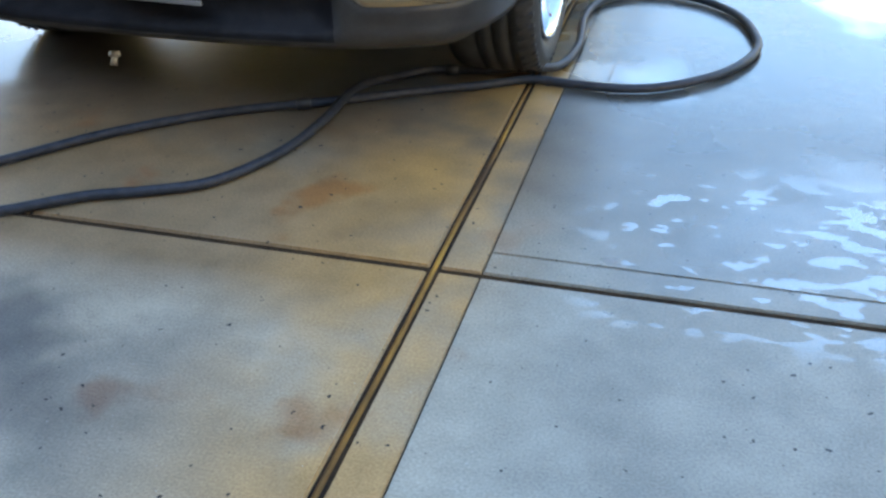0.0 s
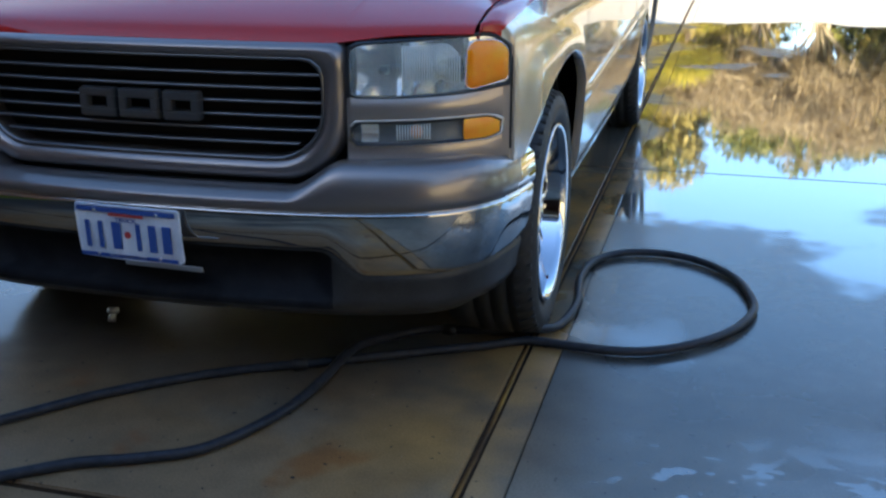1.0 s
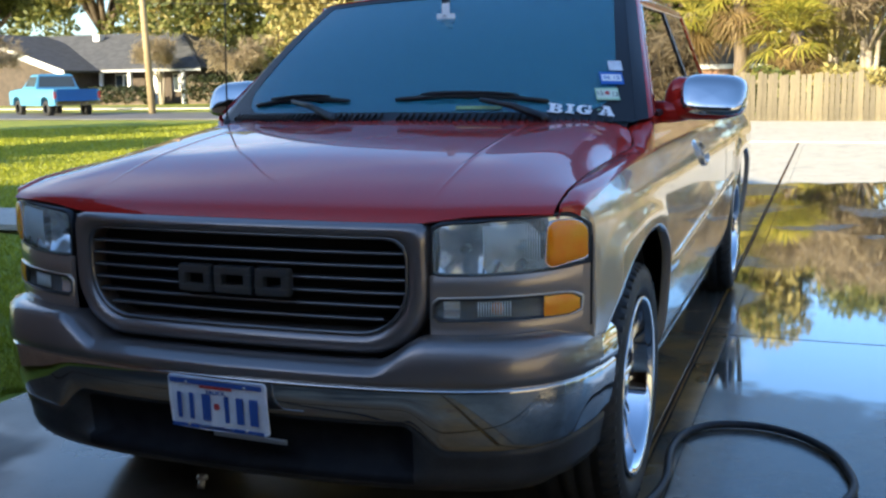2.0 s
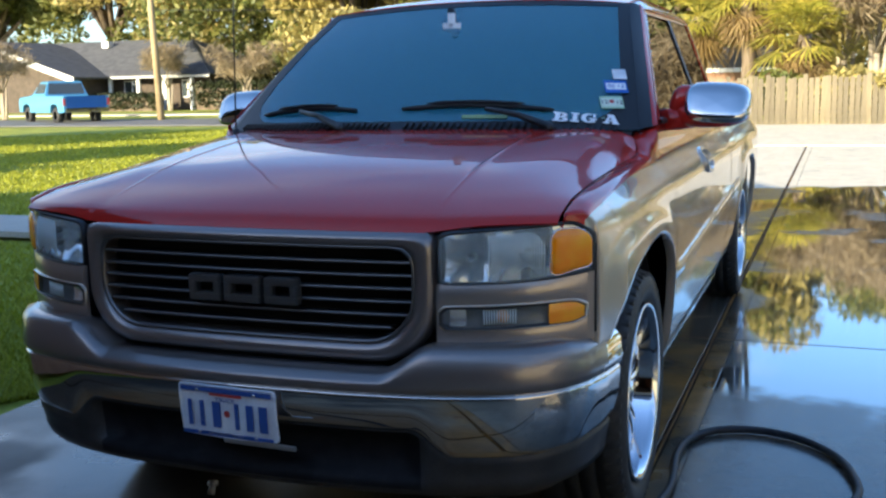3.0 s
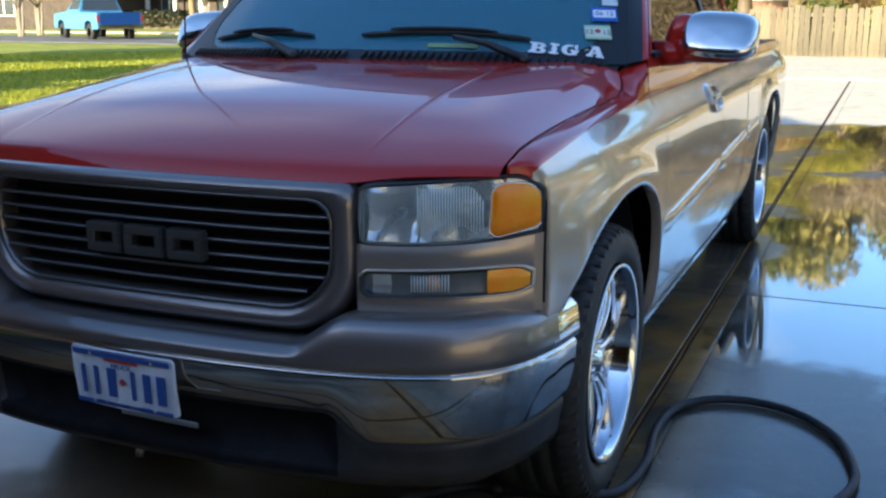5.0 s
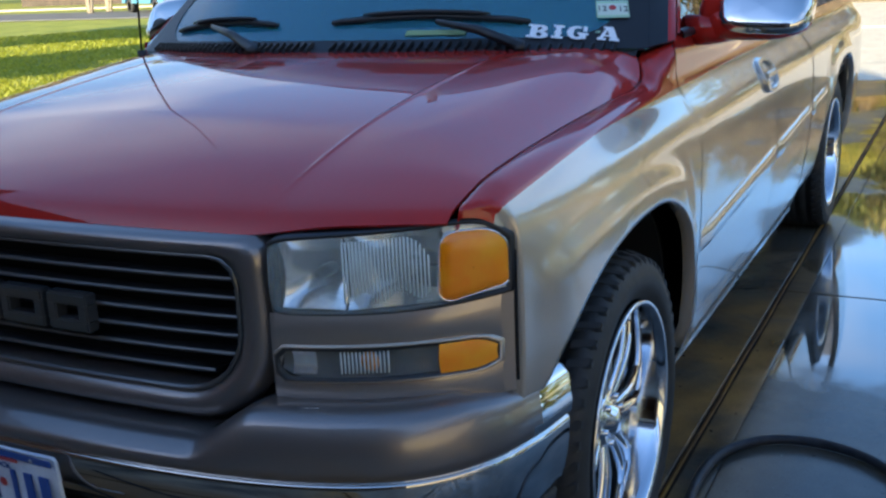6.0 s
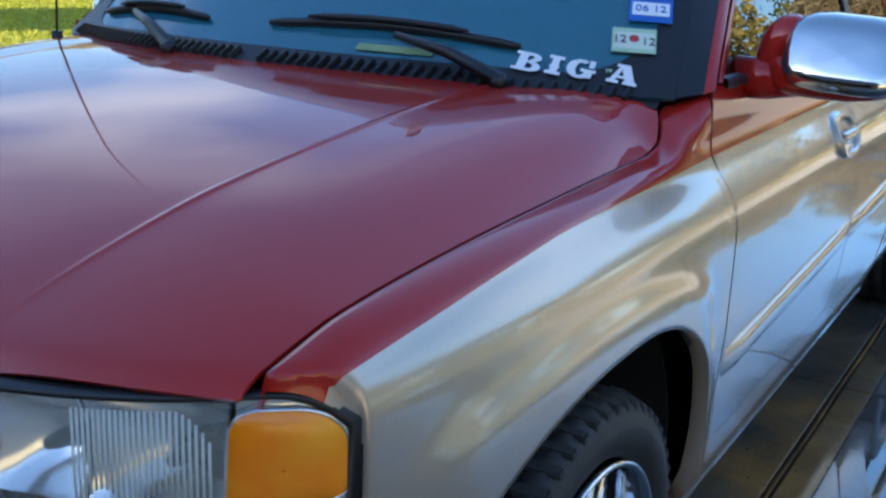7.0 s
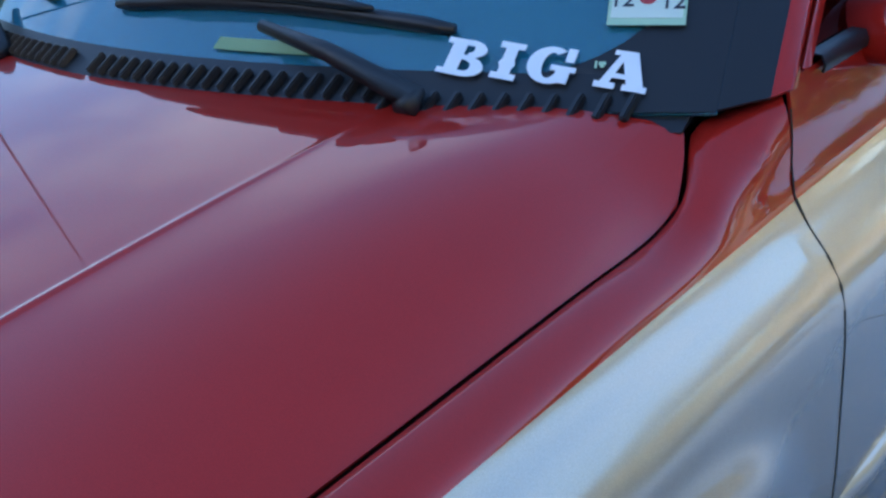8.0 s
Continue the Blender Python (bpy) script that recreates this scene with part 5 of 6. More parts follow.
# wheels: low tyre on a deep chrome rim with paired spokes
def build_wheel():
    w = empty("wheel")
    R, r = 0.402, 0.297
    prof = [(-0.145, r - 0.01), (-0.158, r + 0.015), (-0.164, r + 0.05), (-0.156, R - 0.022), (-0.138, R - 0.006), (-0.06, R), (-0.058, R - 0.008), (-0.050, R - 0.008), (-0.048, R),
            (-0.004, R + 0.001), (-0.003, R - 0.008), (0.003, R - 0.008), (0.004, R + 0.001), (0.048, R), (0.050, R - 0.008), (0.058, R - 0.008), (0.060, R), (0.108, R - 0.006), (0.126, R - 0.022),
            (0.136, r + 0.055), (0.137, r + 0.050), (0.134, r + 0.030), (0.131, r + 0.020), (0.124, r + 0.006), (0.112, r - 0.006)]
    tyre = part("tyre", lathe(prof, 72), TYRE, w, "black rubber tyre")
    for k in range(56):                             # shoulder lugs
        bm = box(0.078, -0.011, R - 0.016, 0.128, 0.011, R + 0.0045, 0.003)
        for v in bm.verts:
            if v.co.x > 0.11:
                v.co.z -= 0.016
            v.co.y += (v.co.x - 0.1) * 0.35
        if k == 0:
            lug = part("lug", bm, TYRE, tyre, smooth=False)
            ob = lug
        else:
            bm.free()
            ob = new("lug", lug.data)
            ob.parent = tyre
        ob.matrix_basis = pose(0, 0, 0, 360 * k / 56)
    prof = [(0.118, r - 0.012), (0.130, r - 0.004), (0.134, r - 0.010), (0.128, r - 0.020), (0.105, r - 0.026), (0.05, r - 0.034), (0.0, r - 0.045), (-0.06, r - 0.05), (-0.10, r - 0.03)]
    part("rim", lathe(prof, 64), RIMCHROME, w, "deep chrome rim lip")
    part("rim_back", lathe([(-0.03, 0.0), (-0.03, 0.10), (-0.035, r - 0.04)], 40), DARK, w)
    part("hub", lathe([(0.0, 0.085), (0.060, 0.075), (0.072, 0.060), (0.074, 0.036), (0.092, 0.030), (0.096, 0.0)], 28), RIMCHROME, w, "chrome hub cap")
    for k in range(14):
        turn = 360 * (k // 2) / 7 + (-7.5 if k % 2 else 7.5)
        if k == 0:
            rows = []
            for u in span(0, 1, 9):
                rad = 0.055 + (r - 0.035 - 0.055) * u
                xo = 0.062 + 0.018 * math.sin(u * 2.6) - 0.010 * u
                hw = 0.0125 - 0.003 * u
                rows.append([(xo - 0.025, -hw, rad), (xo - 0.002, -hw, rad), (xo + 0.004, -hw * 0.5, rad), (xo + 0.004, hw * 0.5, rad), (xo - 0.002, hw, rad), (xo - 0.025, hw, rad)])
            sp = part("spoke", grid(rows, close=True), RIMCHROME, w, "chrome spoke")
            ob = sp
        else:
            ob = new("spoke", sp.data)
            ob.parent = w
            ob["label"] = "chrome spoke"
        ob.matrix_basis = pose(0, 0, 0, turn)
    for k in range(6):
        a = 2 * math.pi * k / 6
        part("lug_nut", tube([(0.060, 0.056 * math.cos(a), 0.056 * math.sin(a)), (0.086, 0.056 * math.cos(a), 0.056 * math.sin(a))], 0.008, 6), RIMCHROME, w)
    return w


wheel = build_wheel()
wheel.parent = truck
wheel["label"] = "chrome multi-spoke wheel with a low black tyre"
wheel.matrix_basis = pose(0.838, AX_F, HUB, 11)
for x, y, rz, rx in ((-0.838, AX_F, 180, 40), (0.830, AX_R, 0, 65), (-0.830, AX_R, 180, 3)):
    copy_thing(wheel, pose(x, y, HUB, 0, 0, rz) @ pose(0, 0, 0, rx))

# ---- things lying on the drive ----
hose_line = spline([(-0.62, -0.44, 0.017), (-0.38, -0.179, 0.017), (-0.176, 0.071, 0.017), (0.081, 0.289, 0.017), (0.371, 0.443, 0.020), (0.636, 0.604, 0.017), (0.797, 0.690, 0.017), (0.92, 0.765, 0.018),
                    (1.05, 0.765, 0.017), (1.20, 0.760, 0.017), (1.33, 0.795, 0.017), (1.46, 0.895, 0.017), (1.57, 1.040, 0.017), (1.635, 1.22, 0.017), (1.630, 1.38, 0.017), (1.57, 1.585, 0.017),
                    (1.44, 1.745, 0.017), (1.28, 1.805, 0.017), (1.13, 1.765, 0.017), (1.035, 1.635, 0.017), (1.008, 1.43, 0.017), (1.032, 1.13, 0.017), (1.0, 0.91, 0.020), (0.92, 0.80, 0.046),
                    (0.80, 0.795, 0.030), (0.69, 0.80, 0.017), (0.587, 0.776, 0.017), (0.497, 0.685, 0.019), (0.425, 0.517, 0.040), (0.394, 0.284, 0.020), (0.356, 0.073, 0.017), (0.253, -0.144, 0.017),
                    (0.11, -0.24, 0.017), (-0.036, -0.307, 0.017), (-0.2, -0.434, 0.017), (-0.45, -0.60, 0.017)], 7)
hose = tagged(empty("water_hose"), "black rubber water hose looped on wet concrete by a wheel", "hose")
part("hose_line", tube(hose_line, 0.0150, 10), HOSE, hose)
for k in (26, 27 + 150):
    a, b = hose_line[k], hose_line[k + 1]
    d = (b - a).normalized() * 0.022
    part("coupling", tube([a - d, a - d * 0.9, a + d * 0.9, a + d], [0.0155, 0.0195, 0.0195, 0.0155], 12), BLACK, hose, "black hose coupling")
bm = tube([(-0.461, 0.56, 0.016), (-0.461, 0.575, 0.05)], [0.013, 0.011], 8)
tube([(-0.461, 0.573, 0.045), (-0.461, 0.578, 0.062)], [0.020, 0.018], 6, bm)
tagged(part("drain_plug", bm, STEEL), "small pale metal plug standing on wet concrete", "plug")

# ---- plants ----
def leaf_mat(name, dark, light):
    m = mat(name, rough=0.55)
    n, l, b = nodes_of(m)
    g = n.new("ShaderNodeNewGeometry")
    c = ramp(m, g.outputs["Random Per Island"], [(0.0, dark), (1.0, light)])
    l.new(c, b.inputs["Base Color"])
    tr = n.new("ShaderNodeBsdfTranslucent")
    l.new(c, tr.inputs["Color"])
    mx = n.new("ShaderNodeMixShader")
    mx.inputs[0].default_value = 0.35
    l.new(b.outputs[0], mx.inputs[1])
    l.new(tr.outputs[0], mx.inputs[2])
    l.new(mx.outputs[0], n["Material Output"].inputs["Surface"])
    return m


OAK = leaf_mat("oak_leaf", (0.075, 0.10, 0.022), (0.27, 0.265, 0.07))
OAKB = leaf_mat("brown_leaf", (0.20, 0.175, 0.055), (0.52, 0.43, 0.15))
# hedge leaves are darkened to hold the shade they stand in
HEDGE = leaf_mat("shaded_hedge_leaf", (0.015, 0.024, 0.008), (0.05, 0.06, 0.02))
PALM = leaf_mat("palm_leaf", (0.24, 0.25, 0.03), (0.58, 0.48, 0.09))
DRYP = leaf_mat("dry_frond", (0.16, 0.10, 0.04), (0.34, 0.24, 0.10))
BLADE = leaf_mat("grass_blade", (0.22, 0.25, 0.012), (0.46, 0.45, 0.04))
TWIG = leaf_mat("twig", (0.20, 0.15, 0.09), (0.42, 0.34, 0.22))
BARK = grained("bark", [(0.3, (0.09, 0.065, 0.045)), (0.7, (0.22, 0.17, 0.12))], 4, 0.9, 0.8, 0.02, stretch=(1, 1, 0.2))
PALEBARK = grained("pale_bark", [(0.3, (0.24, 0.20, 0.15)), (0.7, (0.45, 0.39, 0.31))], 3, 0.9, 0.6, 0.02, stretch=(1, 1, 0.3))


def leaf_cloud(name, centres, count, size, material, parent, rng, flat=0.6, thin=0.45):
    """Many small leaves in uneven clumps round the centres (x, y, z, radius)."""
    c = np.array(centres)
    wt = c[:, 3] ** 2
    pick = rng.choice(len(c), count, p=wt / wt.sum())
    d = rng.normal(size=(count, 3))
    d /= np.linalg.norm(d, axis=1)[:, None]
    rad = c[pick, 3] * (0.55 + 0.55 * rng.random(count) ** 0.6)
    p = c[pick, :3] + d * rad[:, None] * np.array([1, 1, flat + 0.15])
    a = rng.normal(size=(count, 3))
    a /= np.linalg.norm(a, axis=1)[:, None]
    b = np.cross(a, rng.normal(size=(count, 3)))
    b /= np.linalg.norm(b, axis=1)[:, None]
    s = size * (0.6 + 0.8 * rng.random(count))[:, None]
    v = np.stack([p - a * s, p + b * s * thin, p + a * s, p - b * s * thin], 1).reshape(-1, 3)
    me = bpy.data.meshes.new(name)
    me.from_pydata(v.tolist(), [], np.arange(count * 4).reshape(-1, 4).tolist())
    me.materials.append(material)
    ob = new(name, me)
    ob.parent = parent
    return ob


def limbs(rng, base, height, spread, n, r0, lean=(0, 0)):
    """Trunk and limbs as one mesh; gives back the limb ends too."""
    bm = bmesh.new()
    fork = Vector((base[0] + lean[0] * 0.3, base[1] + lean[1] * 0.3, base[2] + height * 0.36))
    tube([Vector(base) - Vector((0, 0, 0.1)), Vector(base).lerp(fork, 0.3), fork], [r0 * 1.35, r0, r0 * 0.8], 8, bm)
    ends = []
    for k in range(n):
        a = 2 * math.pi * (k + rng.random() * 0.7) / n
        q = spread * (0.35 + 0.65 * rng.random())
        top = Vector((fork.x + q * math.cos(a) + lean[0], fork.y + q * math.sin(a) + lean[1], base[2] + height * (0.62 + 0.34 * rng.random())))
        mid = fork.lerp(top, 0.5) + Vector((rng.normal() * 0.3, rng.normal() * 0.3, height * 0.06))
        tube([fork, mid, top], [r0 * 0.55, r0 * 0.32, r0 * 0.08], 6, bm)
        ends += [top, mid.lerp(top, 0.5)]
        for j in range(3):
            e = top + Vector((rng.normal(), rng.normal(), rng.normal() * 0.6)) * spread * 0.22
            tube([mid.lerp(top, 0.3 + 0.2 * j), e], [r0 * 0.16, r0 * 0.05], 5, bm)
            ends.append(e)
    return bm, ends


def tree(name, x, y, height, spread, seed, leaf=OAK, count=6000, size=0.22, bark=BARK, label="", n=7, low=False):
    rng = np.random.default_rng(seed)
    t = tagged(empty(name, (0, 0, 0)), label or "broad evergreen oak tree lit by low sun", "tree")
    bm, ends = limbs(rng, (x, y, -0.1), height, spread, n, 0.035 * height)
    part("trunk", bm, bark, t)
    if count:
        cs = [(e.x, e.y, e.z, spread * (0.22 + 0.16 * rng.random())) for e in ends]
        if low:
            cs += [(x + rng.normal() * spread * 0.5, y + rng.normal() * spread * 0.5, height * (0.15 + 0.3 * rng.random()), spread * 0.35) for _ in range(8)]
        leaf_cloud("crown", cs, count, size, leaf, t, rng)
    return t


def bare_tree(x, y, height, spread, seed, label="leafless tree with pale branches", bark=PALEBARK, twigs=2500):
    rng = np.random.default_rng(seed)
    t = tagged(empty("bare_tree"), label, "tree")
    bm, ends = limbs(rng, (x, y, -0.1), height, spread, 8, 0.022 * height)
    for k in range(2):
        tube([(x + 0.25 * (k - 0.4), y, -0.1), (x + 0.5 * (k - 0.4), y, height * 0.4)], [0.02 * height, 0.012 * height], 7, bm)
    part("trunk", bm, bark, t)
    leaf_cloud("crown", [(e.x, e.y, e.z, spread * 0.30) for e in ends], twigs * 2, 0.42, TWIG, t, rng, thin=0.05)
    return t


def palm(x, y, height, seed, crown=1.9):
    rng = np.random.default_rng(seed)
    t = tagged(empty("palm_tree"), "sunlit fan palm with a skirt of dry fronds", "palm tree")
    rows = [(x + 0.06 * math.sin(z), y, z) for z in span(-0.1, height, 14)]
    part("trunk", tube(rows, [0.26 + 0.03 * (k % 2) - 0.004 * k for k in range(14)], 10), BARK, t)
    for mat_, n, lo, hi, nm in ((PALM, 46, -35, 75, "frond"), (DRYP, 24, -85, -40, "dry_frond")):
        bm = bmesh.new()
        for k in range(n):
            a, e = rng.random() * 2 * math.pi, radians(lo + (hi - lo) * rng.random())
            L = crown * (0.65 + 0.35 * rng.random())
            d = Vector((math.cos(a) * math.cos(e), math.sin(a) * math.cos(e), math.sin(e)))
            root = Vector((x, y, height - 0.2 + 0.3 * rng.random()))
            stem = root + d * L * 0.5
            sidev = d.cross(Vector((0, 0, 1))).normalized()
            upv = sidev.cross(d)
            tube([root, stem], [0.025, 0.015], 4, bm)
            for j in range(13):
                f = radians(-80 + 160 * j / 12)
                tip = stem + (d * math.cos(f) + sidev * math.sin(f)) * L * 0.55 + Vector((0, 0, -0.10 * L * (1 + rng.random()))) + upv * 0.05 * rng.normal()
                w = (sidev * math.cos(f) - d * math.sin(f)) * 0.03
                mid = stem.lerp(tip, 0.55) + Vector((0, 0, 0.05 * L))
                vs = [bm.verts.new(q) for q in (stem, mid - w, tip, mid + w)]
                bm.faces.new(vs)
        part("crown" if nm == "frond" else "skirt", bm, mat_, t, fix=False)
    return t


# far side of the street on the right: plank fence, palms, brush
WOOD = grained("fence_wood", [(0.3, (0.10, 0.085, 0.058)), (0.7, (0.25, 0.21, 0.145))], 1.6, 0.9, 0.5, 0.01, stretch=(4, 4, 0.5))
n_, l_, b_ = nodes_of(WOOD)
oi = n_.new("ShaderNodeObjectInfo")
base_link = b_.inputs["Base Color"].links[0].from_socket
l_.new(mixc(WOOD, 0.55, base_link, ramp(WOOD, oi.outputs["Random"], [(0.0, (0.30, 0.30, 0.30)), (1.0, (0.75, 0.72, 0.66))]), "OVERLAY"), b_.inputs["Base Color"])
fence = tagged(empty("fence", (0, 0, 0)), "weathered wooden plank fence in low sun", "fence", kind="structure")
plank = None
rng = np.random.default_rng(5)
for k in range(170):
    x = -2.2 + 0.155 * k
    if plank is None:
        bm = box(-0.0765, -0.011, -0.1, 0.0765, 0.011, 1.40, 0)
        for v in bm.verts:
            if v.co.z > 1 and abs(v.co.x) > 0.05:
                v.co.x *= 0.8
        plank = part("plank", bm, WOOD, fence, smooth=False)
        ob = plank
    else:
        ob = new("plank", plank.data)
        ob.parent = fence
    ob.matrix_basis = pose(x, 29.6 + 0.012 * rng.normal(), -0.02 + 0.03 * rng.normal(), 0.6 * rng.normal(), 0.7 * rng.normal(), 0) @ Matrix.Diagonal((1, 1, 0.97 + 0.05 * rng.random(), 1))
for z in (0.3, 1.1):
    part("rail", box(-2.3, 29.64, z, 24.2, 29.69, z + 0.09), WOOD, fence, smooth=False)

palm(0.35, 33.5, 2.7, 3, 2.3)
palm(-1.5, 35.0, 4.3, 8, 2.2)
palm(-3.4, 37.0, 3.6, 21, 2.0)
for k, (x, y, h_, sp) in enumerate(((1.6, 37, 5.5, 2.2), (2.6, 35.5, 6.0, 2.0), (4.6, 36, 6.5, 2.6), (7.5, 38, 6.5, 2.8), (11, 37, 6, 2.6))):
    bare_tree(x, y, h_, sp, 40 + k)
for k, (x, y, h_, sp, lf) in enumerate(((-5.5, 46, 10, 5, OAK), (0.5, 47, 8.5, 4.5, OAKB), (6, 48, 9.5, 5, OAK), (12, 46, 9, 5, OAKB), (19, 44, 10, 5.5, OAK), (27, 38, 10, 5.5, OAKB), (31, 28, 9, 5, OAK), (32, 19, 9, 5, OAKB), (33, 10, 9, 5, OAK), (33, 1, 9, 5, OAK))):
    tree("oak_tree", x, y, h_, sp, 60 + k, lf, 15000, 0.21, low=True, label="brushy tree behind the fence in low sun")
for k in range(7):
    rng = np.random.default_rng(90 + k)
    sh = tagged(empty("shrub"), "tangled dry brush behind the plank fence", "shrub")
    leaf_cloud("foliage", [(-0.5 + 2.4 * k + rng.normal() * 0.3, 31.5 + rng.random(), 0.5 + 0.5 * rng.random(), 0.9) for _ in range(5)], 1500, 0.13, OAKB if k % 2 else OAK, sh, rng)
    part("stem", tube([(-0.5 + 2.4 * k, 31.7, -0.1), (-0.5 + 2.4 * k, 31.7, 0.8)], [0.05, 0.03], 6), BARK, sh)

rng = np.random.default_rng(77)
vine = tagged(empty("vine"), "dry brown creeper hanging over the top of the plank fence", "vine")
leaf_cloud("foliage", [(2.6 + 0.42 * k + rng.normal() * 0.2, 29.5, 1.30 - 0.22 * rng.random() + 0.10 * math.sin(k * 0.9), 0.22 + 0.16 * rng.random()) for k in range(42)], 7000, 0.07, OAKB, vine, rng)
part("stem", tube([(2.6 + 0.6 * k, 29.52, 1.25 + 0.06 * math.sin(2.3 * k)) for k in range(30)], 0.02, 6), BARK, vine)

# low roofs showing between the palms and brush
shed = tagged(empty("shed"), "low white-edged metal carport roof beyond the fence", "shed")
part("roof", box(3.6, 40.0, 1.62, 6.2, 43.0, 1.74, 0.01), TRIM, shed, smooth=False)
part("wall", box(3.8, 40.6, -0.1, 6.0, 42.8, 1.62), BRICKH, shed, smooth=False)
shed2 = tagged(empty("shed"), "dark-roofed shed with a white eave behind palms", "shed")
part("roof", box(-3.6, 40.0, 1.75, -0.9, 43.0, 2.55, 0.02), ROOF, shed2, smooth=False)
part("eave", box(-3.65, 39.95, 1.58, -0.85, 39.99, 1.75), TRIM, shed2, smooth=False)
part("wall", box(-3.5, 40.1, -0.1, -1.0, 42.8, 1.75), BRICKH, shed2, smooth=False)

# ---- across the street on the left: brick house, hedge, parked blue pickup ----
WIN = mat("far_window", (0.05, 0.065, 0.075), 0.1)
FASCIA = grained("grey_fascia", [(0.3, (0.36, 0.37, 0.38)), (0.7, (0.46, 0.46, 0.46))], 5, 0.7, 0.1)
# brick darkened so its colour carries the tree shade on the far house
SHADEBRICK = grained("shaded_brick", [(0.3, (0.060, 0.047, 0.038)), (0.7, (0.105, 0.080, 0.062))], 3, 0.9, 0.5, 0.01)
far_house = tagged(empty("house"), "single-storey brick house with a dark shingle roof and white gable trim", "house")
HX0, HX1, HY = -64.0, -39.5, 60.0
part("wall", box(HX0, HY, -0.1, HX1, HY + 9, 2.35), SHADEBRICK, far_house, smooth=False)
bm = bmesh.new()
for a, b, c_, d in (((HX0 - 0.6, HY - 1.4, 2.3), (HX1 + 0.9, HY - 1.4, 2.3), (HX1 - 4.5, HY + 4.5, 5.0), (HX0 - 0.6, HY + 4.5, 5.0)), ((HX1 + 0.9, HY - 1.4, 2.3), (HX1 + 0.9, HY + 10, 2.3), (HX1 - 4.5, HY + 4.5, 5.0), (HX1 - 4.5, HY + 4.6, 5.0)), ((HX0 - 0.6, HY + 4.5, 5.0), (HX1 - 4.5, HY + 4.5, 5.0), (HX1 + 0.9, HY + 10, 2.3), (HX0 - 0.6, HY + 10, 2.3))):
    bm.faces.new([bm.verts.new(p) for p in (a, b, c_, d)])
part("roof", bm, ROOF, far_house, "dark shingle roof", smooth=False, thick=0.15)
part("fascia", box(HX0 - 0.6, HY - 1.5, 2.14, HX1 + 0.9, HY - 1.42, 2.30), FASCIA, far_house, smooth=False)
# front gable on the left with white barge boards
gx0, gx1, gm, gy = -62.8, -46.8, -55.2, 55.5
part("gable_wall", box(gx0, gy, -0.1, gx1 - 0.8, HY + 1, 2.3), SHADEBRICK, far_house, smooth=False)
bm = bmesh.new()
for q in (((gm, gy - 0.8, 4.9), (gx1, gy - 0.8, 2.2), (gx1, HY + 3, 2.2), (gm, HY + 3, 4.9)), ((gm, gy - 0.8, 4.9), (gm, HY + 3, 4.9), (gx0 - 0.8, HY + 3, 2.2), (gx0 - 0.8, gy - 0.8, 2.2))):
    bm.faces.new([bm.verts.new(p) for p in q])
part("gable_roof", bm, ROOF, far_house, smooth=False, thick=0.15)
bm = bmesh.new()
bm.faces.new([bm.verts.new(p) for p in ((gx0, gy, 2.3), (gx1 - 0.8, gy, 2.3), (gm, gy, 4.7))])
part("gable_face", bm, SHADEBRICK, far_house, smooth=False, thick=0.05)
for xa, za, xb, zb in ((gm, 4.95, gx1 + 0.1, 2.15), (gx0 - 0.9, 2.15, gm, 4.95)):
    bm = grid([[(xa, gy - 0.85, za + d), (xb, gy - 0.85, zb + d)] for d in (-0.30, 0.12)])
    part("barge_board", bm, TRIM, far_house, "white barge board", smooth=False, thick=0.08)
for x in (-47.0, -44.6, -42.4, -40.2):
    part("porch_post", box(x - 0.12, HY - 1.3, -0.1, x + 0.12, HY - 1.1, 2.2), TRIM, far_house, smooth=False)
for x, w in ((-59.5, 1.0), (-57.0, 1.0), (-46.0, 0.7), (-43.4, 0.6), (-41.3, 0.5)):
    yw = gy if x < -50 else HY
    win = part("window", box(x - w, yw - 0.06, 0.75, x + w, yw + 0.02, 2.0), TRIM, far_house, "white-framed window", smooth=False)
    for k in (-1, 1):
        part("pane", box(x + (k - 1) * w / 2 + 0.07, yw - 0.08, 0.83, x + (k + 1) * w / 2 - 0.07, yw - 0.05, 1.92), WIN, win, smooth=False)
part("garage_door", box(-63.8, HY - 0.08, -0.1, -61.2, HY - 0.01, 2.1, 0.01), TRIM, far_house, "white garage door", smooth=False)
part("attic_vent", box(-50.9, HY + 3.0, 4.5, -50.3, HY + 3.6, 5.0, 0.02), TRIM, far_house, smooth=False)


def hedge(x0, x1, y, h_, seed):
    rng = np.random.default_rng(seed)
    hd = tagged(empty("hedge"), "clipped hedge along the house front, leaves coloured as shaded", "hedge")
    n = int((x1 - x0) / 0.5)
    leaf_cloud("foliage", [(x0 + (x1 - x0) * (k + 0.5) / n, y + rng.normal() * 0.1, h_ * f, h_ * 0.42) for k in range(n) for f in (0.3, 0.65)], 350 * n, 0.12, HEDGE, hd, rng)
    part("stem", box(x0, y - 0.25, -0.1, x1, y + 0.25, h_ * 0.7), BARK, hd, smooth=False)
    return hd


hedge(-48.5, -41.6, 57.2, 1.2, 1)
hedge(-39.5, -31, 58.5, 1.9, 2)
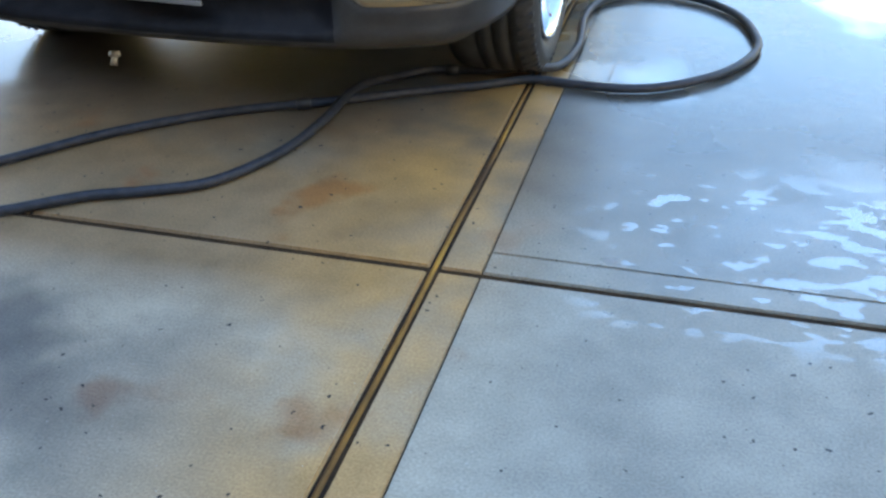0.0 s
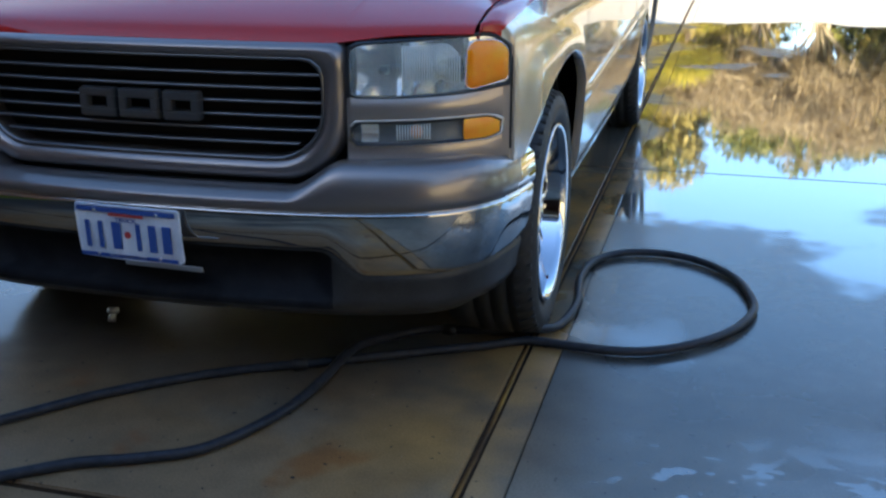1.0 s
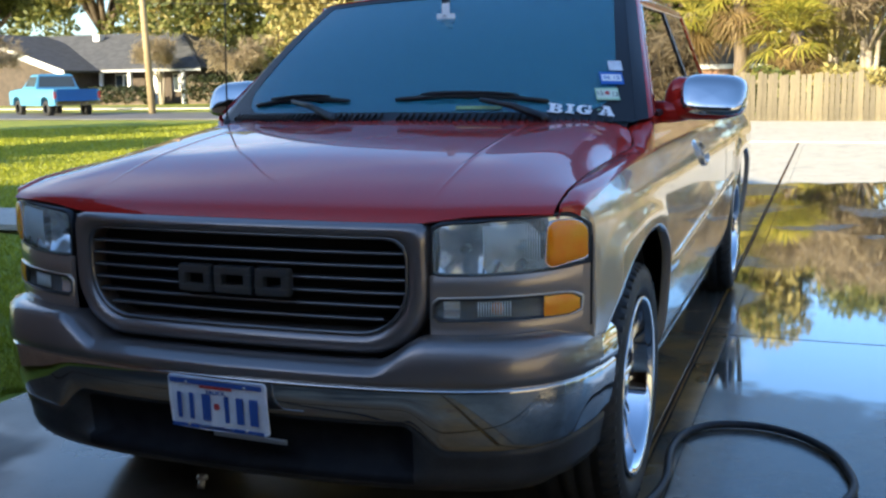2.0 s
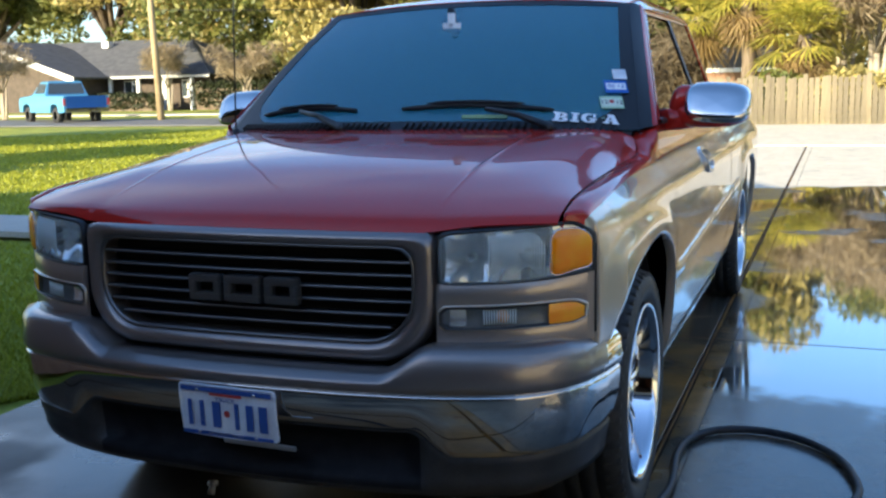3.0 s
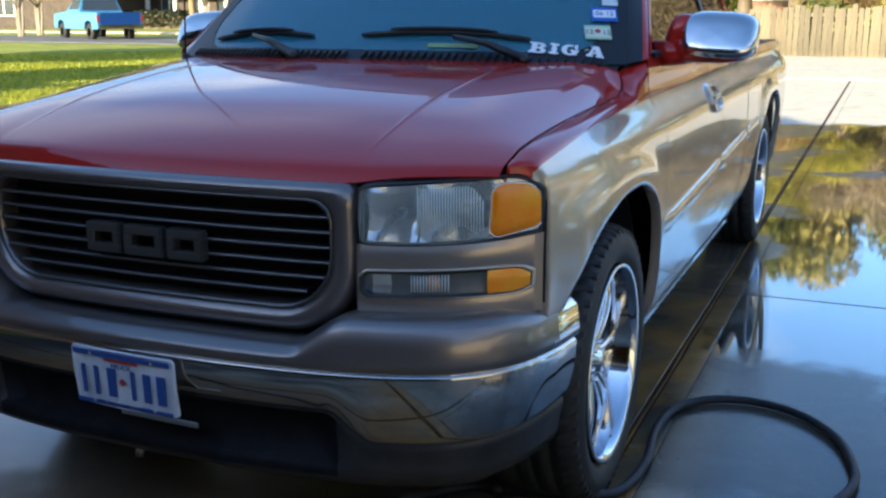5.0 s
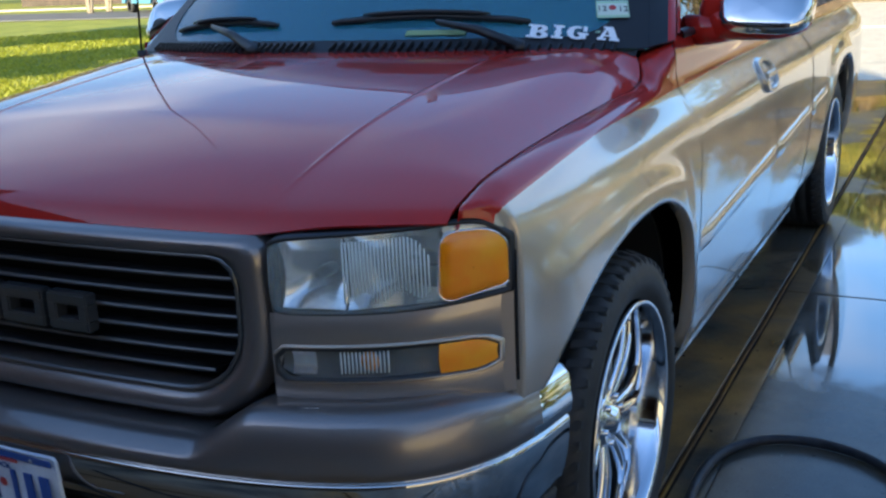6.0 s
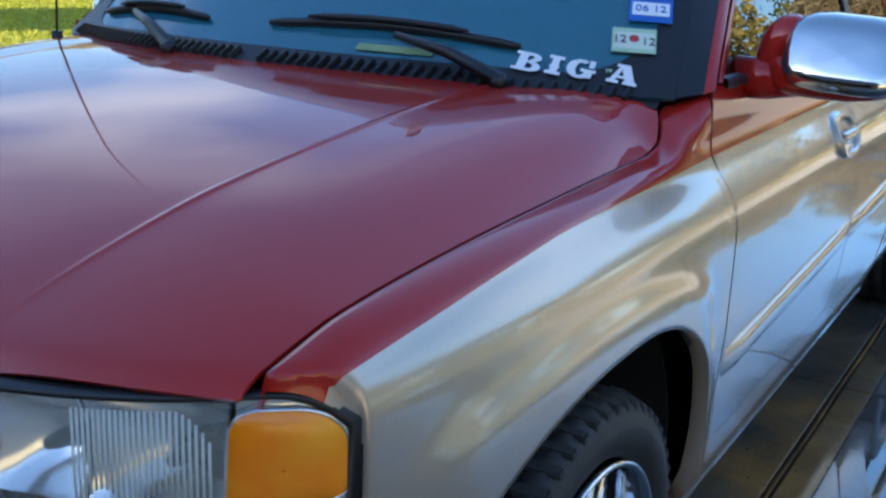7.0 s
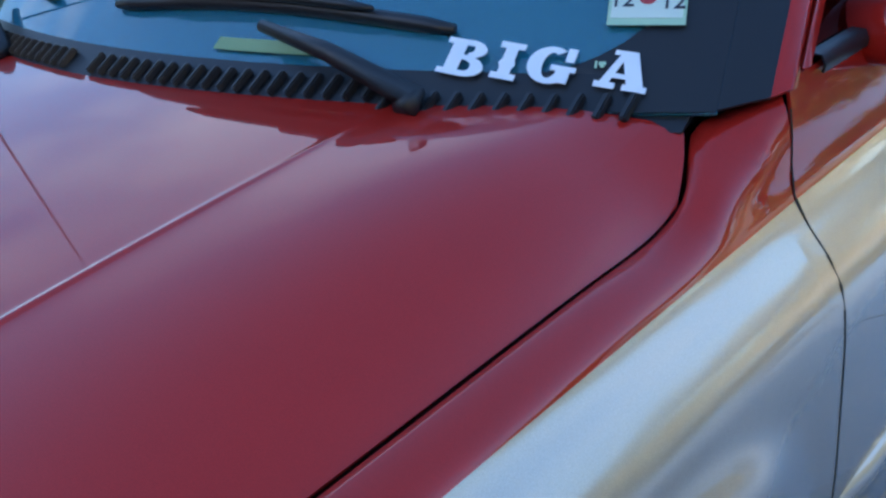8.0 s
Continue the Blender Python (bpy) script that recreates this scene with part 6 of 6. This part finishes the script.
for k, (x, y, h_, sp, lf, lo) in enumerate(((-72, 74, 15, 8, OAK, True), (-60, 76, 16, 8, OAK, False), (-49, 74, 15, 8, OAKB, False), (-38, 70, 15, 8, OAK, False), (-30, 64, 14, 7.5, OAK, False), (-22, 62, 13, 7, OAK, True), (-14, 60, 13, 7, OAKB, True), (-7, 58, 12, 6, OAK, True), (-84, 70, 15, 8, OAKB, True), (-98, 60, 14, 8, OAK, True), (-26, 56, 11, 6, OAKB, False))):
    tree("oak_tree", x, y, h_, sp, 200 + k, lf, 26000, 0.29, low=True, n=11)
# two oaks out of view, added to throw shade bands over the lawn
tree("oak_tree", -22.5, 1.0, 6.0, 2.6, 401, OAK, 5000, 0.2, n=7, label="small unseen oak added to shade the lawn")
tree("oak_tree", -31.5, 3.5, 7.5, 3.2, 402, OAK, 6000, 0.2, n=7, label="unseen oak added to cast long shade across the lawn")
bare_tree(-40.8, 57.0, 4.2, 1.6, 301, "small leafless crape myrtle by the house", twigs=900)
bare_tree(-30.5, 50.0, 3.8, 1.6, 302, "small leafless crape myrtle with rusty twigs", twigs=900)
bare_tree(-38.7, 38.5, 4.0, 1.3, 303, "pale-trunked crape myrtle on the far verge", twigs=500)
bare_tree(-40.05, 41.2, 4.0, 1.3, 304, "pale-trunked crape myrtle on the far verge", twigs=500)

POLEW = grained("pole_wood", [(0.3, (0.26, 0.19, 0.10)), (0.7, (0.40, 0.31, 0.18))], 2, 0.85, 0.4, 0.01, stretch=(3, 3, 0.3))
pole = tagged(empty("utility_pole", (-28.2, 38.6, 0)), "leaning weathered wooden utility pole on the verge", "utility pole")
part("shaft", tube([(0, 0, -0.2), (-0.15, 0, 4), (-0.35, 0, 9.5)], [0.17, 0.15, 0.12], 12), POLEW, pole)
part("crossarm", box(-1.5, -0.06, 8.8, 0.8, 0.06, 8.92), POLEW, pole, smooth=False)
wires = tagged(empty("overhead_wire"), "thin overhead wires sagging from the utility pole", "wire")
for z0, e in ((9.0, (-90, 42, 8.6)), (8.6, (25, 45, 8.8)), (5.0, (30, 60, 5.8))):
    a, b = Vector((-28.5, 38.6, z0)), Vector(e)
    part("strand", tube([a.lerp(b, u) - Vector((0, 0, 2.2 * u * (1 - u))) for u in span(0, 1, 14)], 0.016, 5), BLACK, wires)

# blue pickup, seen from behind, nose to the left and away
BLUE = paint("blue_paint", (0.015, 0.10, 0.34), 0.1, 0.35, 0.2)
BLUEL = paint("light_blue_paint", (0.10, 0.34, 0.55), 0.1, 0.35, 0.2)
BT = tagged(empty("pickup_truck", (-31.4, 37.6, 0.0)), "older blue pickup truck parked at the far kerb", "pickup truck")


def profile_body(pts, w, name, material, label=""):
    bm = bmesh.new()
    rings = []
    for x, k in ((-w, 0.965), (-w * 0.97, 1.0), (w * 0.97, 1.0), (w, 0.965)):
        rings.append([(x, y, 0.45 + (z - 0.45) * k) for y, z in pts])
    grid(rings, close=True, bm=bm)
    for r in (0, -1):
        bm.verts.ensure_lookup_table()
        n = len(pts)
        bm.faces.new([bm.verts[(0 if r == 0 else 3 * n) + k] for k in range(n)])
    return part(name, bm, material, BT, label, smooth=False)


profile_body([(0, 0.45), (0, 1.10), (2.0, 1.12), (2.02, 1.15), (3.55, 1.15), (5.05, 1.05), (5.15, 0.9), (5.15, 0.45), (4.75, 0.42), (4.65, 0.72), (4.3, 0.82), (3.95, 0.72), (3.85, 0.42), (1.55, 0.42), (1.45, 0.72), (1.1, 0.82), (0.75, 0.72), (0.65, 0.42)], 0.95, "body", BLUEL, "light blue body side")
bm = bmesh.new()
rings = [[(x, y, 1.14) for x, y in ((-0.92, 2.05), (0.92, 2.05), (0.92, 3.6), (-0.92, 3.6))], [(x, y, 1.70) for x, y in ((-0.72, 2.15), (0.72, 2.15), (0.72, 2.95), (-0.72, 2.95))], [(x, y, 1.74) for x, y in ((-0.6, 2.2), (0.6, 2.2), (0.6, 2.85), (-0.6, 2.85))]]
grid(rings, close=True, bm=bm)
bm.verts.ensure_lookup_table()
bm.faces.new(list(bm.verts)[-4:])
part("cab", bm, BLUEL, BT, smooth=False)
part("rear_glass", grid([[(x, 2.03 + 0.10 * (z - 1.14) / 0.56, z) for x in span(-0.80 + 0.2 * (z - 1.14), 0.80 - 0.2 * (z - 1.14), 3)] for z in (1.2, 1.64)]), WIN, BT, smooth=False, thick=0.02)
for s in (1, -1):
    part("side_glass", grid([[(s * (0.93 - 0.36 * (z - 1.14)), y, z) for y in span(2.2, 3.3 - 0.7 * (z - 1.2), 3)] for z in (1.22, 1.62)]), WIN, BT, smooth=False, thick=0.03)
    part("tail_light", box(s * 0.93 - 0.05, -0.03, 0.72, s * 0.93 + 0.05, 0.02, 1.0, 0.005), PLATER, BT, "red tail light", smooth=False)
part("tailgate", box(-0.84, -0.03, 0.62, 0.84, 0.02, 1.10, 0.01), BLUE, BT, "deep blue tailgate", smooth=False)
part("rear_bumper", box(-0.92, -0.16, 0.44, 0.92, 0.0, 0.62, 0.02), CHROME, BT, smooth=False)
for x in (-0.80, 0.80):
    for y in (1.1, 4.3):
        bm = lathe([(-0.12, 0.18), (-0.12, 0.33), (-0.09, 0.36), (0.09, 0.36), (0.12, 0.33), (0.12, 0.18), (0.06, 0.16), (0.06, 0.0)], 24)
        wh = part("wheel", bm, TYRE, BT, "dark wheel")
        wh.location = (x, y, 0.30)
BT.matrix_basis = pose(-30.5, 36.25, -0.06, 0, 0, 62) @ Matrix.Scale(1.1, 4)

# ---- lawn: blades over the near part of the grass ----
rng = np.random.default_rng(11)
N = 130000
d = 5.0 + 30 * rng.random(N) ** 1.6
ang = rng.uniform(radians(112), radians(150), N)
p = np.stack([1.5 + d * np.cos(ang), -2.3 + d * np.sin(ang) * 1.15, np.full(N, -0.105)], 1)
keep = (p[:, 0] < -1.98) & ((p[:, 1] < 5.75) | (p[:, 1] > 7.0)) & (p[:, 1] < 32.2) & (p[:, 1] > -2)
p = p[keep]
hgt = 0.025 + 0.035 * rng.random(len(p))
a = rng.uniform(0, 2 * math.pi, len(p))
w = (0.004 + 0.0009 * d[keep])
sx = np.stack([np.cos(a) * w, np.sin(a) * w, np.zeros(len(p))], 1)
ln = np.stack([rng.normal(size=len(p)) * 0.03, rng.normal(size=len(p)) * 0.03, hgt], 1)
v = np.stack([p - sx, p + sx, p + ln], 1).reshape(-1, 3)
me = bpy.data.meshes.new("grass")
me.from_pydata(v.tolist(), [], np.arange(len(p) * 3).reshape(-1, 3).tolist())
me.materials.append(BLADE)
tagged(new("grass", me), "short yellow-green winter lawn grass", "grass", kind="stuff")
